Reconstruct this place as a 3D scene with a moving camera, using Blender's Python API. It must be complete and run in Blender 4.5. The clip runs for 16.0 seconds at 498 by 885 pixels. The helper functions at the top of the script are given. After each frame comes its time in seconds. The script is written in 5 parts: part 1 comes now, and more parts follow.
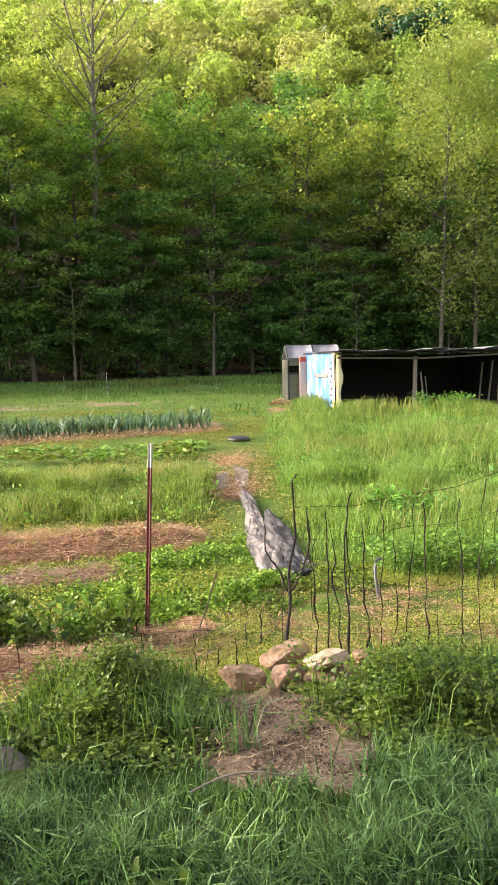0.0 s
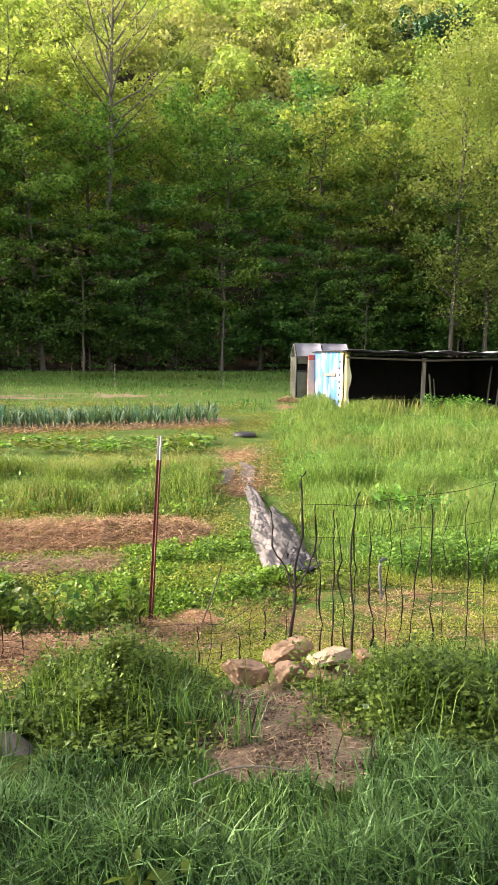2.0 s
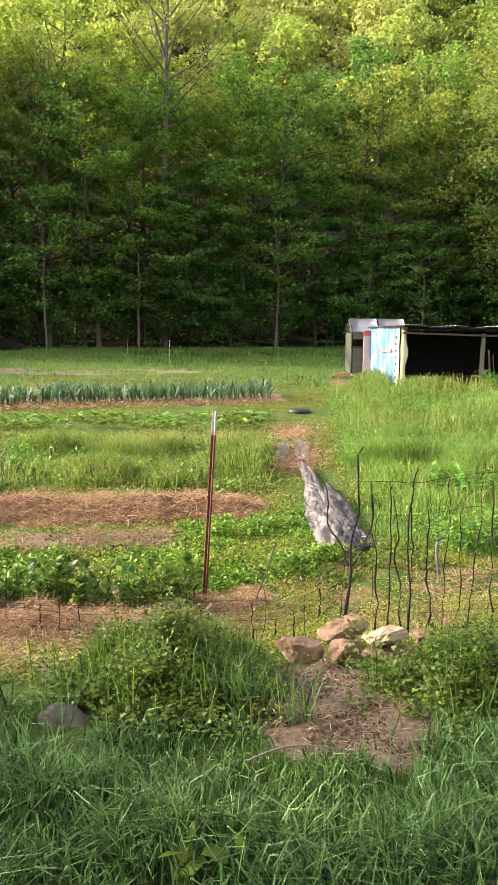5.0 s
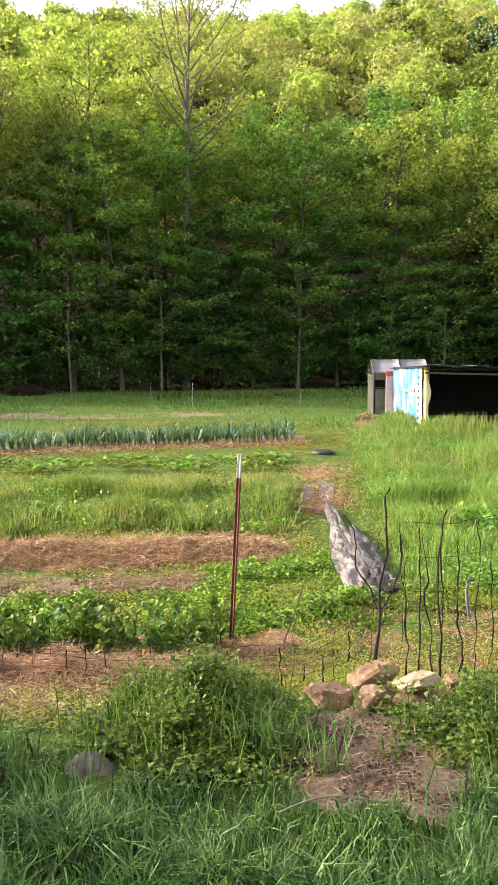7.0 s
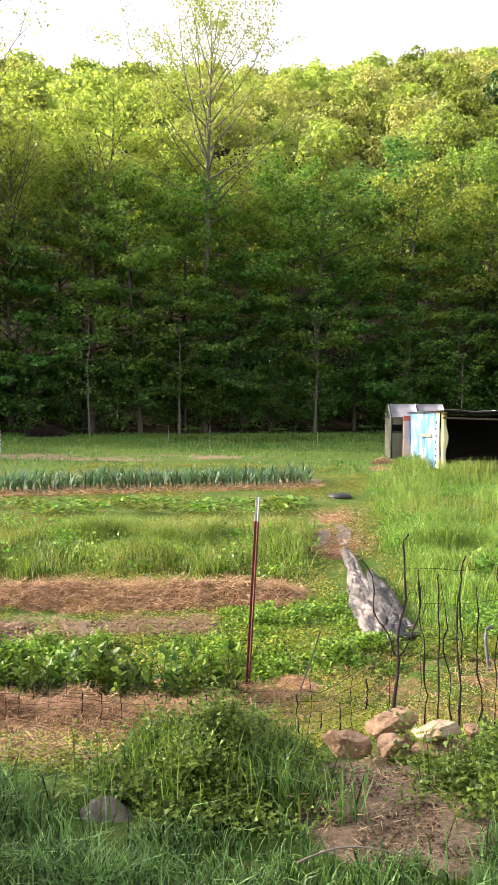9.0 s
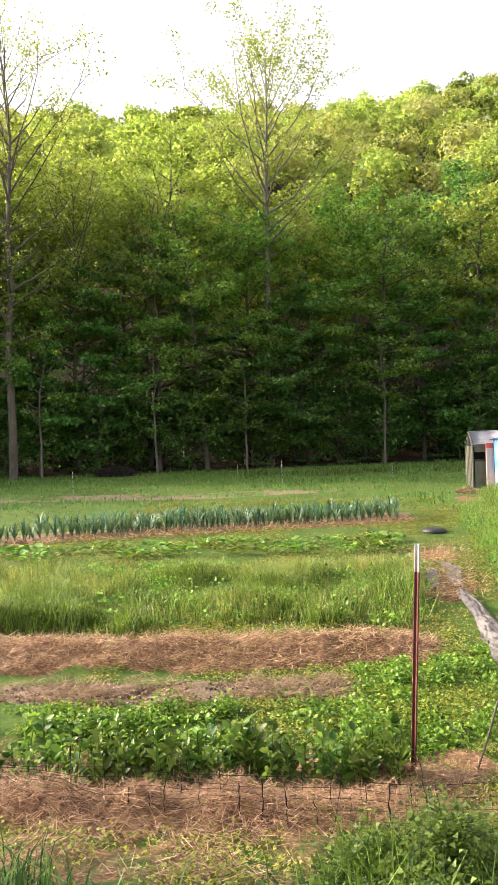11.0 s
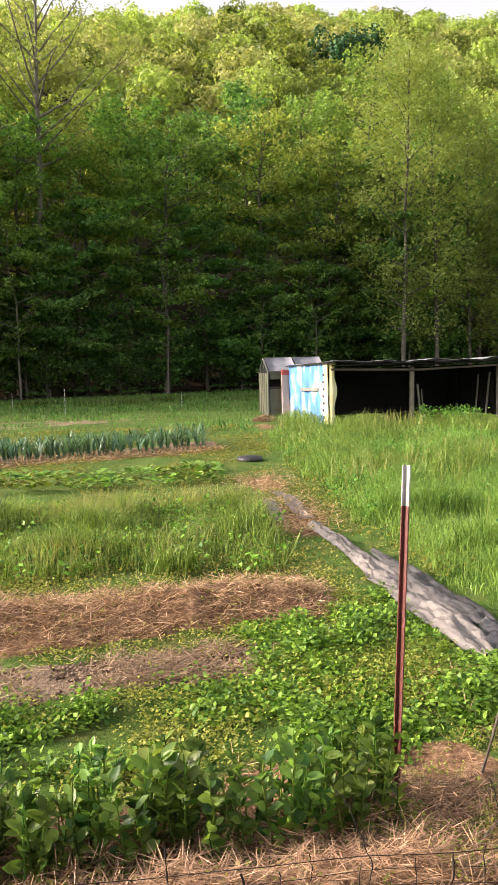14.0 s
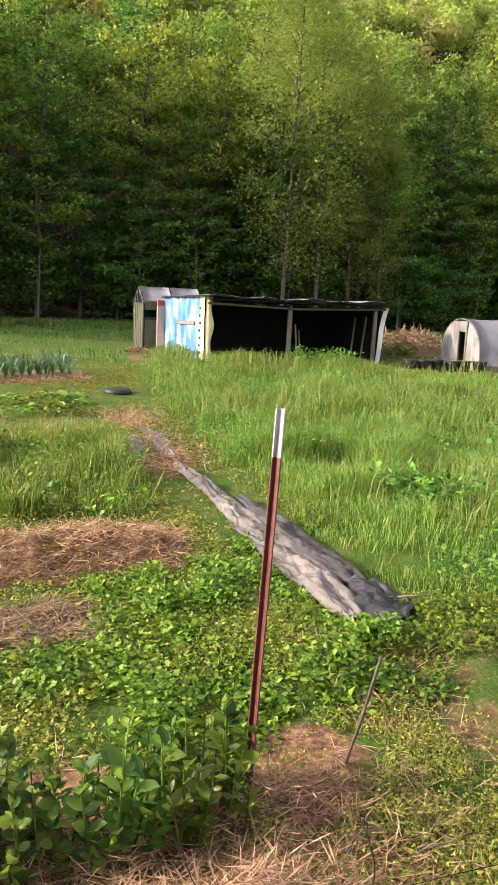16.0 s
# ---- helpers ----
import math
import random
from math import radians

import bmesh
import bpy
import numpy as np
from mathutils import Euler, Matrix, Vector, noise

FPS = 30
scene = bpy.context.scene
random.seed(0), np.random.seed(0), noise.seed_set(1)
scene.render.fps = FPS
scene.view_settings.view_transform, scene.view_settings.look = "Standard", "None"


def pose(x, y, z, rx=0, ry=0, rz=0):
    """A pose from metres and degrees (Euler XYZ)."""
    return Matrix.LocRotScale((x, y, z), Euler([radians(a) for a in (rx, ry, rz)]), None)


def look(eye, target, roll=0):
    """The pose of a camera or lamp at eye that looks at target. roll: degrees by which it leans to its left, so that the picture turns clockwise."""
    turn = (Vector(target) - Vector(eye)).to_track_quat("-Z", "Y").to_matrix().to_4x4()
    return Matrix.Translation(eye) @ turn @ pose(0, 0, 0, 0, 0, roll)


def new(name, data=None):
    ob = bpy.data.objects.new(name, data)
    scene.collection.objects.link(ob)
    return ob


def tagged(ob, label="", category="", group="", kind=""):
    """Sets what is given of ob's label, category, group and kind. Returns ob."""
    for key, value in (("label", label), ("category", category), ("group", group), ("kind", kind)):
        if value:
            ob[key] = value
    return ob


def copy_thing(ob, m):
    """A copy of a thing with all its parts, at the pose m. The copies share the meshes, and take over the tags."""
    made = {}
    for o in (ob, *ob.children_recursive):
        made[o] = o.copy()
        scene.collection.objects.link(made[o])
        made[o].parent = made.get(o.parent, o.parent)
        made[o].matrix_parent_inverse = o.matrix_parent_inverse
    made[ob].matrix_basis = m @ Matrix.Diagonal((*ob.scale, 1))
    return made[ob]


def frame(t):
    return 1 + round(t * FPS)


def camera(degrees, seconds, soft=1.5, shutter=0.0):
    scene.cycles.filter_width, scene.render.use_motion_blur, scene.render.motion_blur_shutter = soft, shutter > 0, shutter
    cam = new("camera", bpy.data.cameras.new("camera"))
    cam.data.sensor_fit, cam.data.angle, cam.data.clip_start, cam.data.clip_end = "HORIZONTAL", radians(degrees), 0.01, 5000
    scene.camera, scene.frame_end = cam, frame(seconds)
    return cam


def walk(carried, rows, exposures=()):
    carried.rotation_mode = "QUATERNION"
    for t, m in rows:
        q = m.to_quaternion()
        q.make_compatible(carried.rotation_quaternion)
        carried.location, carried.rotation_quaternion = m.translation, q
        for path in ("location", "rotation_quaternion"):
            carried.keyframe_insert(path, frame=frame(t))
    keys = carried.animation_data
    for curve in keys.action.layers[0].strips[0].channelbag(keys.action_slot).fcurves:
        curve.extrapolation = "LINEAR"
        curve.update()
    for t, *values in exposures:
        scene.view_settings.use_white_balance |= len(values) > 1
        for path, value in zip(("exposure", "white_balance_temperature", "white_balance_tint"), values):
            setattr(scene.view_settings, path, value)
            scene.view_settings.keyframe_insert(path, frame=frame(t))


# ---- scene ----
cam = camera(34.7, 16.0, soft=0.7)
PATH = [
    (0, (-0.16, -0.401, 1.937), (-0.142, 1.587, 1.719), -1.1),
    (0.5, (-0.164, -0.393, 1.934), (-0.085, 1.595, 1.727), 0.1),
    (1, (-0.179, -0.42, 1.945), (-0.107, 1.571, 1.764), 1.2),
    (1.5, (-0.206, -0.404, 1.936), (-0.17, 1.587, 1.748), 1.4),
    (2, (-0.193, -0.405, 1.933), (-0.187, 1.582, 1.706), 0.9),
    (2.5, (-0.194, -0.382, 1.925), (-0.193, 1.601, 1.661), 1.0),
    (3, (-0.192, -0.376, 1.925), (-0.2, 1.605, 1.651), 0.9),
    (3.5, (-0.202, -0.368, 1.925), (-0.233, 1.615, 1.667), 1.1),
    (4, (-0.203, -0.362, 1.916), (-0.261, 1.619, 1.648), 1.3),
    (4.5, (-0.202, -0.354, 1.918), (-0.298, 1.622, 1.626), 1.1),
    (7, (-0.22, -0.34, 1.92), (-0.406, 1.642, 1.737), -0.1),
    (7.5, (-0.224, -0.363, 1.925), (-0.423, 1.622, 1.785), 0.2),
    (8, (-0.223, -0.364, 1.927), (-0.439, 1.622, 1.825), 0.2),
    (8.5, (-0.231, -0.364, 1.928), (-0.459, 1.621, 1.838), 0.1),
    (9, (-0.231, -0.377, 1.928), (-0.459, 1.608, 1.852), 0.4),
    (9.5, (-0.256, -0.372, 1.93), (-0.477, 1.615, 1.876), 0.7),
    (10, (-0.402, -0.271, 1.942), (-0.73, 1.702, 1.97), -0.1),
    (10.2, (-0.498, -0.217, 1.935), (-0.911, 1.739, 1.994), -0.4),
    (12.3, (-1.353, 1.008, 1.99), (-1.601, 2.99, 1.892), -3.8),
    (12.5, (-1.41, 1.08, 1.977), (-1.637, 3.065, 1.892), -3.3),
    (13, (-1.531, 1.41, 1.926), (-1.681, 3.403, 1.866), -1.5),
    (13.5, (-1.656, 1.702, 1.779), (-1.637, 3.7, 1.687), -2.7),
    (14, (-1.734, 1.897, 1.731), (-1.536, 3.879, 1.56), -1.4),
    (14.5, (-1.689, 2.028, 1.704), (-1.308, 3.973, 1.44), 0.2),
    (15, (-1.63, 2.109, 1.693), (-1.137, 4.02, 1.373), 0.7),
    (15.5, (-1.586, 2.298, 1.664), (-1.038, 4.194, 1.337), 1.0),
    (16, (-1.558, 2.494, 1.668), (-1.053, 4.401, 1.34), 2.5),
]
walk(cam, [(t, look(eye, target, roll)) for t, eye, target, roll in PATH], exposures=[(0, 0.86, 6500, 19), (9, 0.86, 6500, 18), (12.5, 0.72, 6500, 18), (14.5, 0.52, 6500, 19), (16, 0.46, 6500, 20)])

# ---- world, sun, exposure ----
SUN_FROM = Vector((-0.90, 0.10, 0.37)).normalized()
world = bpy.data.worlds.new("sky")
scene.world = world
world.use_nodes = True
wn = world.node_tree.nodes
sky = wn.new("ShaderNodeTexSky")
sky.sky_type = "NISHITA"
sky.sun_disc = False
sky.sun_elevation = math.asin(SUN_FROM.z)
sky.sun_rotation = math.atan2(SUN_FROM.x, SUN_FROM.y)
sky.dust_density = 6.0
sky.ozone_density = 0.5
wn["Background"].inputs["Strength"].default_value = 0.15
haze = wn.new("ShaderNodeHueSaturation")
haze.inputs["Saturation"].default_value = 0.12
haze.inputs["Value"].default_value = 2.0
world.node_tree.links.new(sky.outputs[0], haze.inputs["Color"])
world.node_tree.links.new(haze.outputs[0], wn["Background"].inputs[0])
sun_data = bpy.data.lights.new("sun", "SUN")
sun_data.energy = 5.0
sun_data.angle = radians(0.53)
sun_data.color = (1.0, 0.83, 0.58)
sun = new("sun", sun_data)
sun.matrix_world = look(SUN_FROM * 100, (0, 0, 0))


# ---- helpers of this scene ----
def rng_of(seed):
    return np.random.default_rng(seed)


def mesh_of(name, V, F, mat, smooth=False):
    """A mesh from an array of places and one array (or a list of arrays) of faces with equal corner counts."""
    V = np.ascontiguousarray(V, dtype=np.float32)
    Fs = F if isinstance(F, list) else [F]
    Fs = [np.asarray(f, dtype=np.int32) for f in Fs if len(f)]
    me = bpy.data.meshes.new(name)
    me.vertices.add(len(V))
    me.vertices.foreach_set("co", V.ravel())
    idx = np.concatenate([f.ravel() for f in Fs])
    counts = np.concatenate([np.full(len(f), f.shape[1], dtype=np.int32) for f in Fs])
    starts = np.concatenate([[0], np.cumsum(counts)[:-1]]).astype(np.int32)
    me.loops.add(len(idx))
    me.loops.foreach_set("vertex_index", idx)
    me.polygons.add(len(counts))
    me.polygons.foreach_set("loop_start", starts)
    if smooth:
        me.polygons.foreach_set("use_smooth", np.ones(len(counts), dtype=bool))
    me.update(calc_edges=True)
    me.materials.append(mat)
    return me


def put(name, me, parent=None, label=""):
    ob = new(name, me)
    if parent is not None:
        ob.parent = parent
    if label:
        ob["label"] = label
    return ob


def part(name, bm, material, parent, label=""):
    me = bpy.data.meshes.new(name)
    bm.to_mesh(me)
    bm.free()
    me.materials.append(material)
    return put(name, me, parent, label)


def join(pieces):
    """Several (V, F) pairs into one."""
    Vs, Fs, n = [], [], 0
    for V, F in pieces:
        Vs.append(V)
        Fs.append(np.asarray(F) + n)
        n += len(V)
    return np.concatenate(Vs), np.concatenate(Fs)


def tube(points, radii, sides=6):
    P = np.asarray(points, dtype=float)
    R = np.broadcast_to(np.asarray(radii, dtype=float), (len(P),))
    T = np.gradient(P, axis=0)
    T /= np.linalg.norm(T, axis=1)[:, None] + 1e-9
    ref = np.where(np.abs(T[:, 2:3]) < 0.9, np.array([[0, 0, 1.0]]), np.array([[1.0, 0, 0]]))
    A = np.cross(T, ref)
    A /= np.linalg.norm(A, axis=1)[:, None] + 1e-9
    B = np.cross(T, A)
    a = np.arange(sides) * 2 * np.pi / sides
    V = P[:, None] + R[:, None, None] * (np.cos(a)[None, :, None] * A[:, None] + np.sin(a)[None, :, None] * B[:, None])
    i, j = np.meshgrid(np.arange(len(P) - 1), np.arange(sides), indexing="ij")
    k = (j + 1) % sides
    F = np.stack([i * sides + j, i * sides + k, (i + 1) * sides + k, (i + 1) * sides + j], -1).reshape(-1, 4)
    return V.reshape(-1, 3), F


def unit(a):
    return a / (np.linalg.norm(a, axis=-1, keepdims=True) + 1e-9)


def leaves(C, A, N, L, W):
    """Diamond leaves: start C, way A, rough normal N, length L, width W."""
    A = unit(A)
    B = unit(np.cross(A, N))
    up = np.cross(B, A)
    L = np.broadcast_to(L, (len(C),))[:, None]
    W = np.broadcast_to(W, (len(C),))[:, None]
    V = np.stack([C, C + A * L * 0.45 + B * W * 0.5 + up * W * 0.12, C + A * L, C + A * L * 0.45 - B * W * 0.5 + up * W * 0.12], 1)
    return V.reshape(-1, 3), np.arange(len(C) * 4).reshape(-1, 4)


def sprigs(C, A, N, L, W):
    """Three-cornered leaves for trees far off."""
    A = unit(A)
    B = unit(np.cross(A, N))
    L = np.broadcast_to(L, (len(C),))[:, None]
    W = np.broadcast_to(W, (len(C),))[:, None]
    V = np.stack([C + B * W * 0.6, C + A * L, C - B * W * 0.6 + A * L * 0.15], 1)
    return V.reshape(-1, 3), np.arange(len(C) * 3).reshape(-1, 3)


def blades(P, h, w, lean, rng):
    """Grass blades as tapering three-triangle strips bending over."""
    n = len(P)
    a = rng.uniform(0, 2 * np.pi, n)
    side = np.stack([np.cos(a), np.sin(a), np.zeros(n)], 1) * (np.broadcast_to(w, (n,))[:, None] * 0.5)
    b = rng.uniform(0, 2 * np.pi, n)
    out = np.stack([np.cos(b), np.sin(b), np.zeros(n)], 1)
    h = np.broadcast_to(h, (n,))[:, None]
    l = (np.broadcast_to(lean, (n,)) * rng.uniform(0.2, 1.0, n))[:, None]
    z = np.array([[0, 0, 1.0]])
    M = P + z * h * 0.6 + out * h * l * 0.3
    T = P + z * h * (1 - 0.35 * l) + out * h * l
    V = np.stack([P - side, P + side, M - side * 0.75, M + side * 0.75, T], 1).reshape(-1, 3)
    base = np.arange(n)[:, None] * 5
    F = np.concatenate([base + np.array([[0, 1, 3]]), base + np.array([[0, 3, 2]]), base + np.array([[2, 3, 4]])])
    return V, F


def sstep(a, b, x):
    t = np.clip((x - a) / (b - a), 0, 1)
    return t * t * (3 - 2 * t)


_tab = rng_of(7).uniform(-1, 1, (64, 64))


def vnoise(x, y, scale):
    """Smooth value noise, about -1 to 1."""
    x, y = np.asarray(x, float) / scale, np.asarray(y, float) / scale
    i, j = np.floor(x).astype(int), np.floor(y).astype(int)
    u, v = x - i, y - j
    u, v = u * u * (3 - 2 * u), v * v * (3 - 2 * v)
    g = lambda a, b: _tab[a % 64, b % 64]
    return (g(i, j) * (1 - u) + g(i + 1, j) * u) * (1 - v) + (g(i, j + 1) * (1 - u) + g(i + 1, j + 1) * u) * v


# ---- the plan ----
def edge_y(x):
    """The foot of the forest."""
    return 47.0 + 0.35 * np.clip(x, -70, 0) + 0.05 * np.clip(x, 0, 90)


def along(x, y):
    """Distance across the garden rows, read at x = -1."""
    return y - 0.14 * (x + 1)


def ground_z(x, y):
    x, y = np.asarray(x, float), np.asarray(y, float)
    z = 0.38 * (1 - sstep(2.4, 4.6, y))
    z = z + 0.022 * np.clip(y - 12, 0, 38)
    d = y - edge_y(x)
    rise = np.clip(d - 3, 0, None)
    hill = (0.60 * rise - 0.0008 * rise ** 2) * (1 + 0.11 * sstep(-45, 25, x))
    top = 70 + 0.22 * np.clip(x, -60, 60) + 4 * vnoise(x + 50, 0 * y, 34) + 3 * vnoise(x, 0 * y + 9, 13)
    z = z + np.where(hill < top * 0.9, hill, top * 0.9 + (1 - np.exp(-(hill - top * 0.9) / 5)) * 5)
    z = z + np.where(y < 40, 0.02 * vnoise(x, y, 0.5) + 0.03 * vnoise(x + 9, y, 1.7), 0)
    return z


def bed_edge(x, y):
    return 0.08 * vnoise(x + 3, y, 0.35) + 0.05 * vnoise(x, y + 7, 0.12)


def leek_y(x):
    """Front line of the leek bed."""
    return 19.1 + 0.40 * (x + 0.75)


def straw_mask(x, y):
    s = along(x, y) + bed_edge(x, y)
    e = bed_edge(y + 30, x)
    m = (sstep(3.9, 4.05, s) - sstep(4.5, 4.65, s)) * (1 - sstep(-0.75, -0.3, x + e))
    m = np.maximum(m, (sstep(7.15, 7.3, s) - sstep(8.1, 8.3, s)) * (1 - sstep(-0.65, -0.45, x + e)))
    m = np.maximum(m, 0.75 * (sstep(4.6, 4.7, s) - sstep(5.15, 5.35, s)) * (1 - sstep(-0.6, -0.2, x + e)))
    m = np.maximum(m, 0.55 * (sstep(3.0, 3.3, s) - sstep(3.85, 4.0, s)) * (1 - sstep(-1.2, -1.0, x + e)))
    r = sstep(4.25, 4.6, y) - sstep(6.0, 6.3, y + 0.08 * x)
    m = np.maximum(m, 0.42 * r * sstep(-0.6, -0.2, x + e))
    p = np.exp(-(((x + 0.35) / 0.55) ** 2 + ((y - 11.2) / 1.2) ** 2) * 1.3) + np.exp(-(((x + 0.3) / 0.4) ** 2 + ((y - 14.0) / 0.9) ** 2) * 1.3)
    m = np.maximum(m, np.clip(p, 0, 0.9))
    l = y - leek_y(x)
    m = np.maximum(m, 0.85 * (sstep(-0.75, -0.6, l) - sstep(-0.2, -0.05, l)) * (1 - sstep(-0.8, -0.55, x)))
    q = np.exp(-(((x - 0.9) / 0.4) ** 2 + ((y - 23.8) / 1.0) ** 2))
    m = np.maximum(m, 0.8 * q)
    return np.clip(m, 0, 1)


def soil_mask(x, y):
    s = along(x, y) + bed_edge(x, y)
    m = (sstep(6.3, 6.45, s) - sstep(6.85, 7.0, s)) * (1 - sstep(-1.25, -1.0, x + bed_edge(y + 5, x)))
    d = np.exp(-(((x - 0.0) / 0.46) ** 2 + ((y - 2.72) / 0.56) ** 2) * 1.1)
    d = np.maximum(d, np.exp(-(((x + 0.02) / 0.42) ** 2 + ((y - 3.3) / 0.3) ** 2) * 1.1))
    m = np.maximum(m, sstep(0.42, 0.62, d + 0.12 * vnoise(x, y, 0.2)))
    l = y - leek_y(x)
    m = np.maximum(m, 0.9 * (sstep(-0.45, -0.25, l) - sstep(1.3, 1.5, l)) * (1 - sstep(-0.8, -0.55, x)))
    b = y - 0.12 * x
    m = np.maximum(m, 0.95 * (sstep(26.0, 26.5, b) - sstep(29.0, 29.6, b)) * (1 - sstep(-2.5, -1.5, x)) * (0.6 + 0.4 * vnoise(x, y, 1.5)))
    return np.clip(m, 0, 1)


# ---- materials ----
def nodes_of(name):
    m = bpy.data.materials.new(name)
    m.use_nodes = True
    nt = m.node_tree
    return m, nt, nt.nodes["Principled BSDF"]


def ramp(nt, fac, stops):
    r = nt.nodes.new("ShaderNodeValToRGB")
    while len(r.color_ramp.elements) < len(stops):
        r.color_ramp.elements.new(0.5)
    for e, (p, c) in zip(r.color_ramp.elements, stops):
        e.position, e.color = p, (*c, 1)
    nt.links.new(fac, r.inputs[0])
    return r.outputs[0]


def tex_noise(nt, scale, detail=4, rough=0.6, stretch=None):
    n = nt.nodes.new("ShaderNodeTexNoise")
    n.inputs["Scale"].default_value = scale
    n.inputs["Detail"].default_value = detail
    n.inputs["Roughness"].default_value = rough
    c = nt.nodes.new("ShaderNodeTexCoord")
    if stretch:
        mp = nt.nodes.new("ShaderNodeMapping")
        mp.inputs["Scale"].default_value = stretch
        nt.links.new(c.outputs["Object"], mp.inputs[0])
        nt.links.new(mp.outputs[0], n.inputs["Vector"])
    else:
        nt.links.new(c.outputs["Object"], n.inputs["Vector"])
    return n.outputs["Fac"]


def mixc(nt, fac, a, b, mode="MIX"):
    m = nt.nodes.new("ShaderNodeMix")
    m.data_type = "RGBA"
    m.blend_type = mode
    for sock, v in ((m.inputs[0], fac), (m.inputs[6], a), (m.inputs[7], b)):
        if isinstance(v, (int, float)):
            sock.default_value = v
        elif isinstance(v, tuple):
            sock.default_value = (*v, 1)
        else:
            nt.links.new(v, sock)
    return m.outputs[2]


def bump(nt, bsdf, height, strength=0.4, dist=0.02):
    b = nt.nodes.new("ShaderNodeBump")
    b.inputs["Strength"].default_value = strength
    b.inputs["Distance"].default_value = dist
    nt.links.new(height, b.inputs["Height"])
    nt.links.new(b.outputs[0], bsdf.inputs["Normal"])


def leaf_mat(name, dark, light, through_light=0.45, rough=0.5, vary=0.25, gloss=0.3):
    """Leaves: a colour for each leaf, a shift for each plant, some light let through."""
    m, nt, p = nodes_of(name)
    g = nt.nodes.new("ShaderNodeNewGeometry")
    col = ramp(nt, g.outputs["Random Per Island"], [(0.0, dark), (1.0, light)])
    o = nt.nodes.new("ShaderNodeObjectInfo")
    hs = nt.nodes.new("ShaderNodeHueSaturation")
    mr = nt.nodes.new("ShaderNodeMapRange")
    mr.inputs[3].default_value, mr.inputs[4].default_value = 1 - vary, 1 + vary
    nt.links.new(o.outputs["Random"], mr.inputs[0])
    nt.links.new(mr.outputs[0], hs.inputs["Value"])
    mr2 = nt.nodes.new("ShaderNodeMapRange")
    mr2.inputs[3].default_value, mr2.inputs[4].default_value = 0.5 - 0.1 * vary, 0.5 + 0.1 * vary
    nt.links.new(o.outputs["Random"], mr2.inputs[0])
    nt.links.new(mr2.outputs[0], hs.inputs["Hue"])
    nt.links.new(col, hs.inputs["Color"])
    nt.links.new(hs.outputs[0], p.inputs["Base Color"])
    p.inputs["Roughness"].default_value = rough
    p.inputs["Specular IOR Level"].default_value = gloss
    t = nt.nodes.new("ShaderNodeBsdfTranslucent")
    nt.links.new(mixc(nt, 1.0, hs.outputs[0], (1.15, 1.2, 0.65), "MULTIPLY"), t.inputs[0])
    mx = nt.nodes.new("ShaderNodeMixShader")
    mx.inputs[0].default_value = through_light
    nt.links.new(p.outputs[0], mx.inputs[1])
    nt.links.new(t.outputs[0], mx.inputs[2])
    nt.links.new(mx.outputs[0], nt.nodes["Material Output"].inputs[0])
    return m


def plain_mat(name, a, b, scale=6, rough=0.8, metal=0.0, bumpy=0.3, stretch=None, detail=6, dist=0.01):
    m, nt, p = nodes_of(name)
    n = tex_noise(nt, scale, detail, 0.65, stretch)
    n2 = tex_noise(nt, scale * 0.13, 3)
    c = ramp(nt, n, [(0.3, a), (0.7, b)])
    c = mixc(nt, 0.35, c, ramp(nt, n2, [(0.35, tuple(v * 0.7 for v in a)), (0.65, b)]))
    nt.links.new(c, p.inputs["Base Color"])
    p.inputs["Roughness"].default_value = rough
    p.inputs["Metallic"].default_value = metal
    if bumpy:
        bump(nt, p, n, bumpy, dist)
    return m


M_LAWN = leaf_mat("lawn_grass", (0.009, 0.034, 0.009), (0.19, 0.32, 0.095), 0.22, 0.45, 0.25, 0.2)
M_FIELD = leaf_mat("field_grass", (0.04, 0.1, 0.012), (0.28, 0.38, 0.075), 0.3, 0.5)
M_DRYGRASS = leaf_mat("seeding_grass", (0.19, 0.22, 0.065), (0.33, 0.33, 0.13), 0.45, 0.6)
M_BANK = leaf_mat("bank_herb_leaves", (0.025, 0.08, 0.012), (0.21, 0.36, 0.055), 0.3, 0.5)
M_WEED = leaf_mat("weed_leaves", (0.07, 0.145, 0.022), (0.25, 0.36, 0.06), 0.3, 0.5)
M_FARGRASS = leaf_mat("far_field_grass", (0.035, 0.09, 0.016), (0.16, 0.26, 0.05), 0.3, 0.5)
M_CLOVER = leaf_mat("clover_leaves", (0.03, 0.095, 0.01), (0.25, 0.4, 0.045), 0.3, 0.5)
M_PEA = leaf_mat("pea_leaves", (0.03, 0.09, 0.014), (0.25, 0.37, 0.07), 0.4, 0.4)
M_LEEK = leaf_mat("leek_leaves", (0.035, 0.1, 0.055), (0.15, 0.25, 0.14), 0.25, 0.4)
M_TREE_A = leaf_mat("fresh_green_leaves", (0.075, 0.16, 0.03), (0.29, 0.43, 0.105), 0.54, 0.5, 0.2)
M_TREE_B = leaf_mat("deep_green_leaves", (0.035, 0.11, 0.03), (0.19, 0.35, 0.09), 0.5, 0.5, 0.16)
M_TREE_D = leaf_mat("young_yellow_green_leaves", (0.14, 0.2, 0.04), (0.42, 0.48, 0.13), 0.58, 0.5, 0.15)
M_TREE_C = leaf_mat("pale_new_leaves", (0.2, 0.26, 0.05), (0.36, 0.38, 0.12), 0.45, 0.5, 0.2)
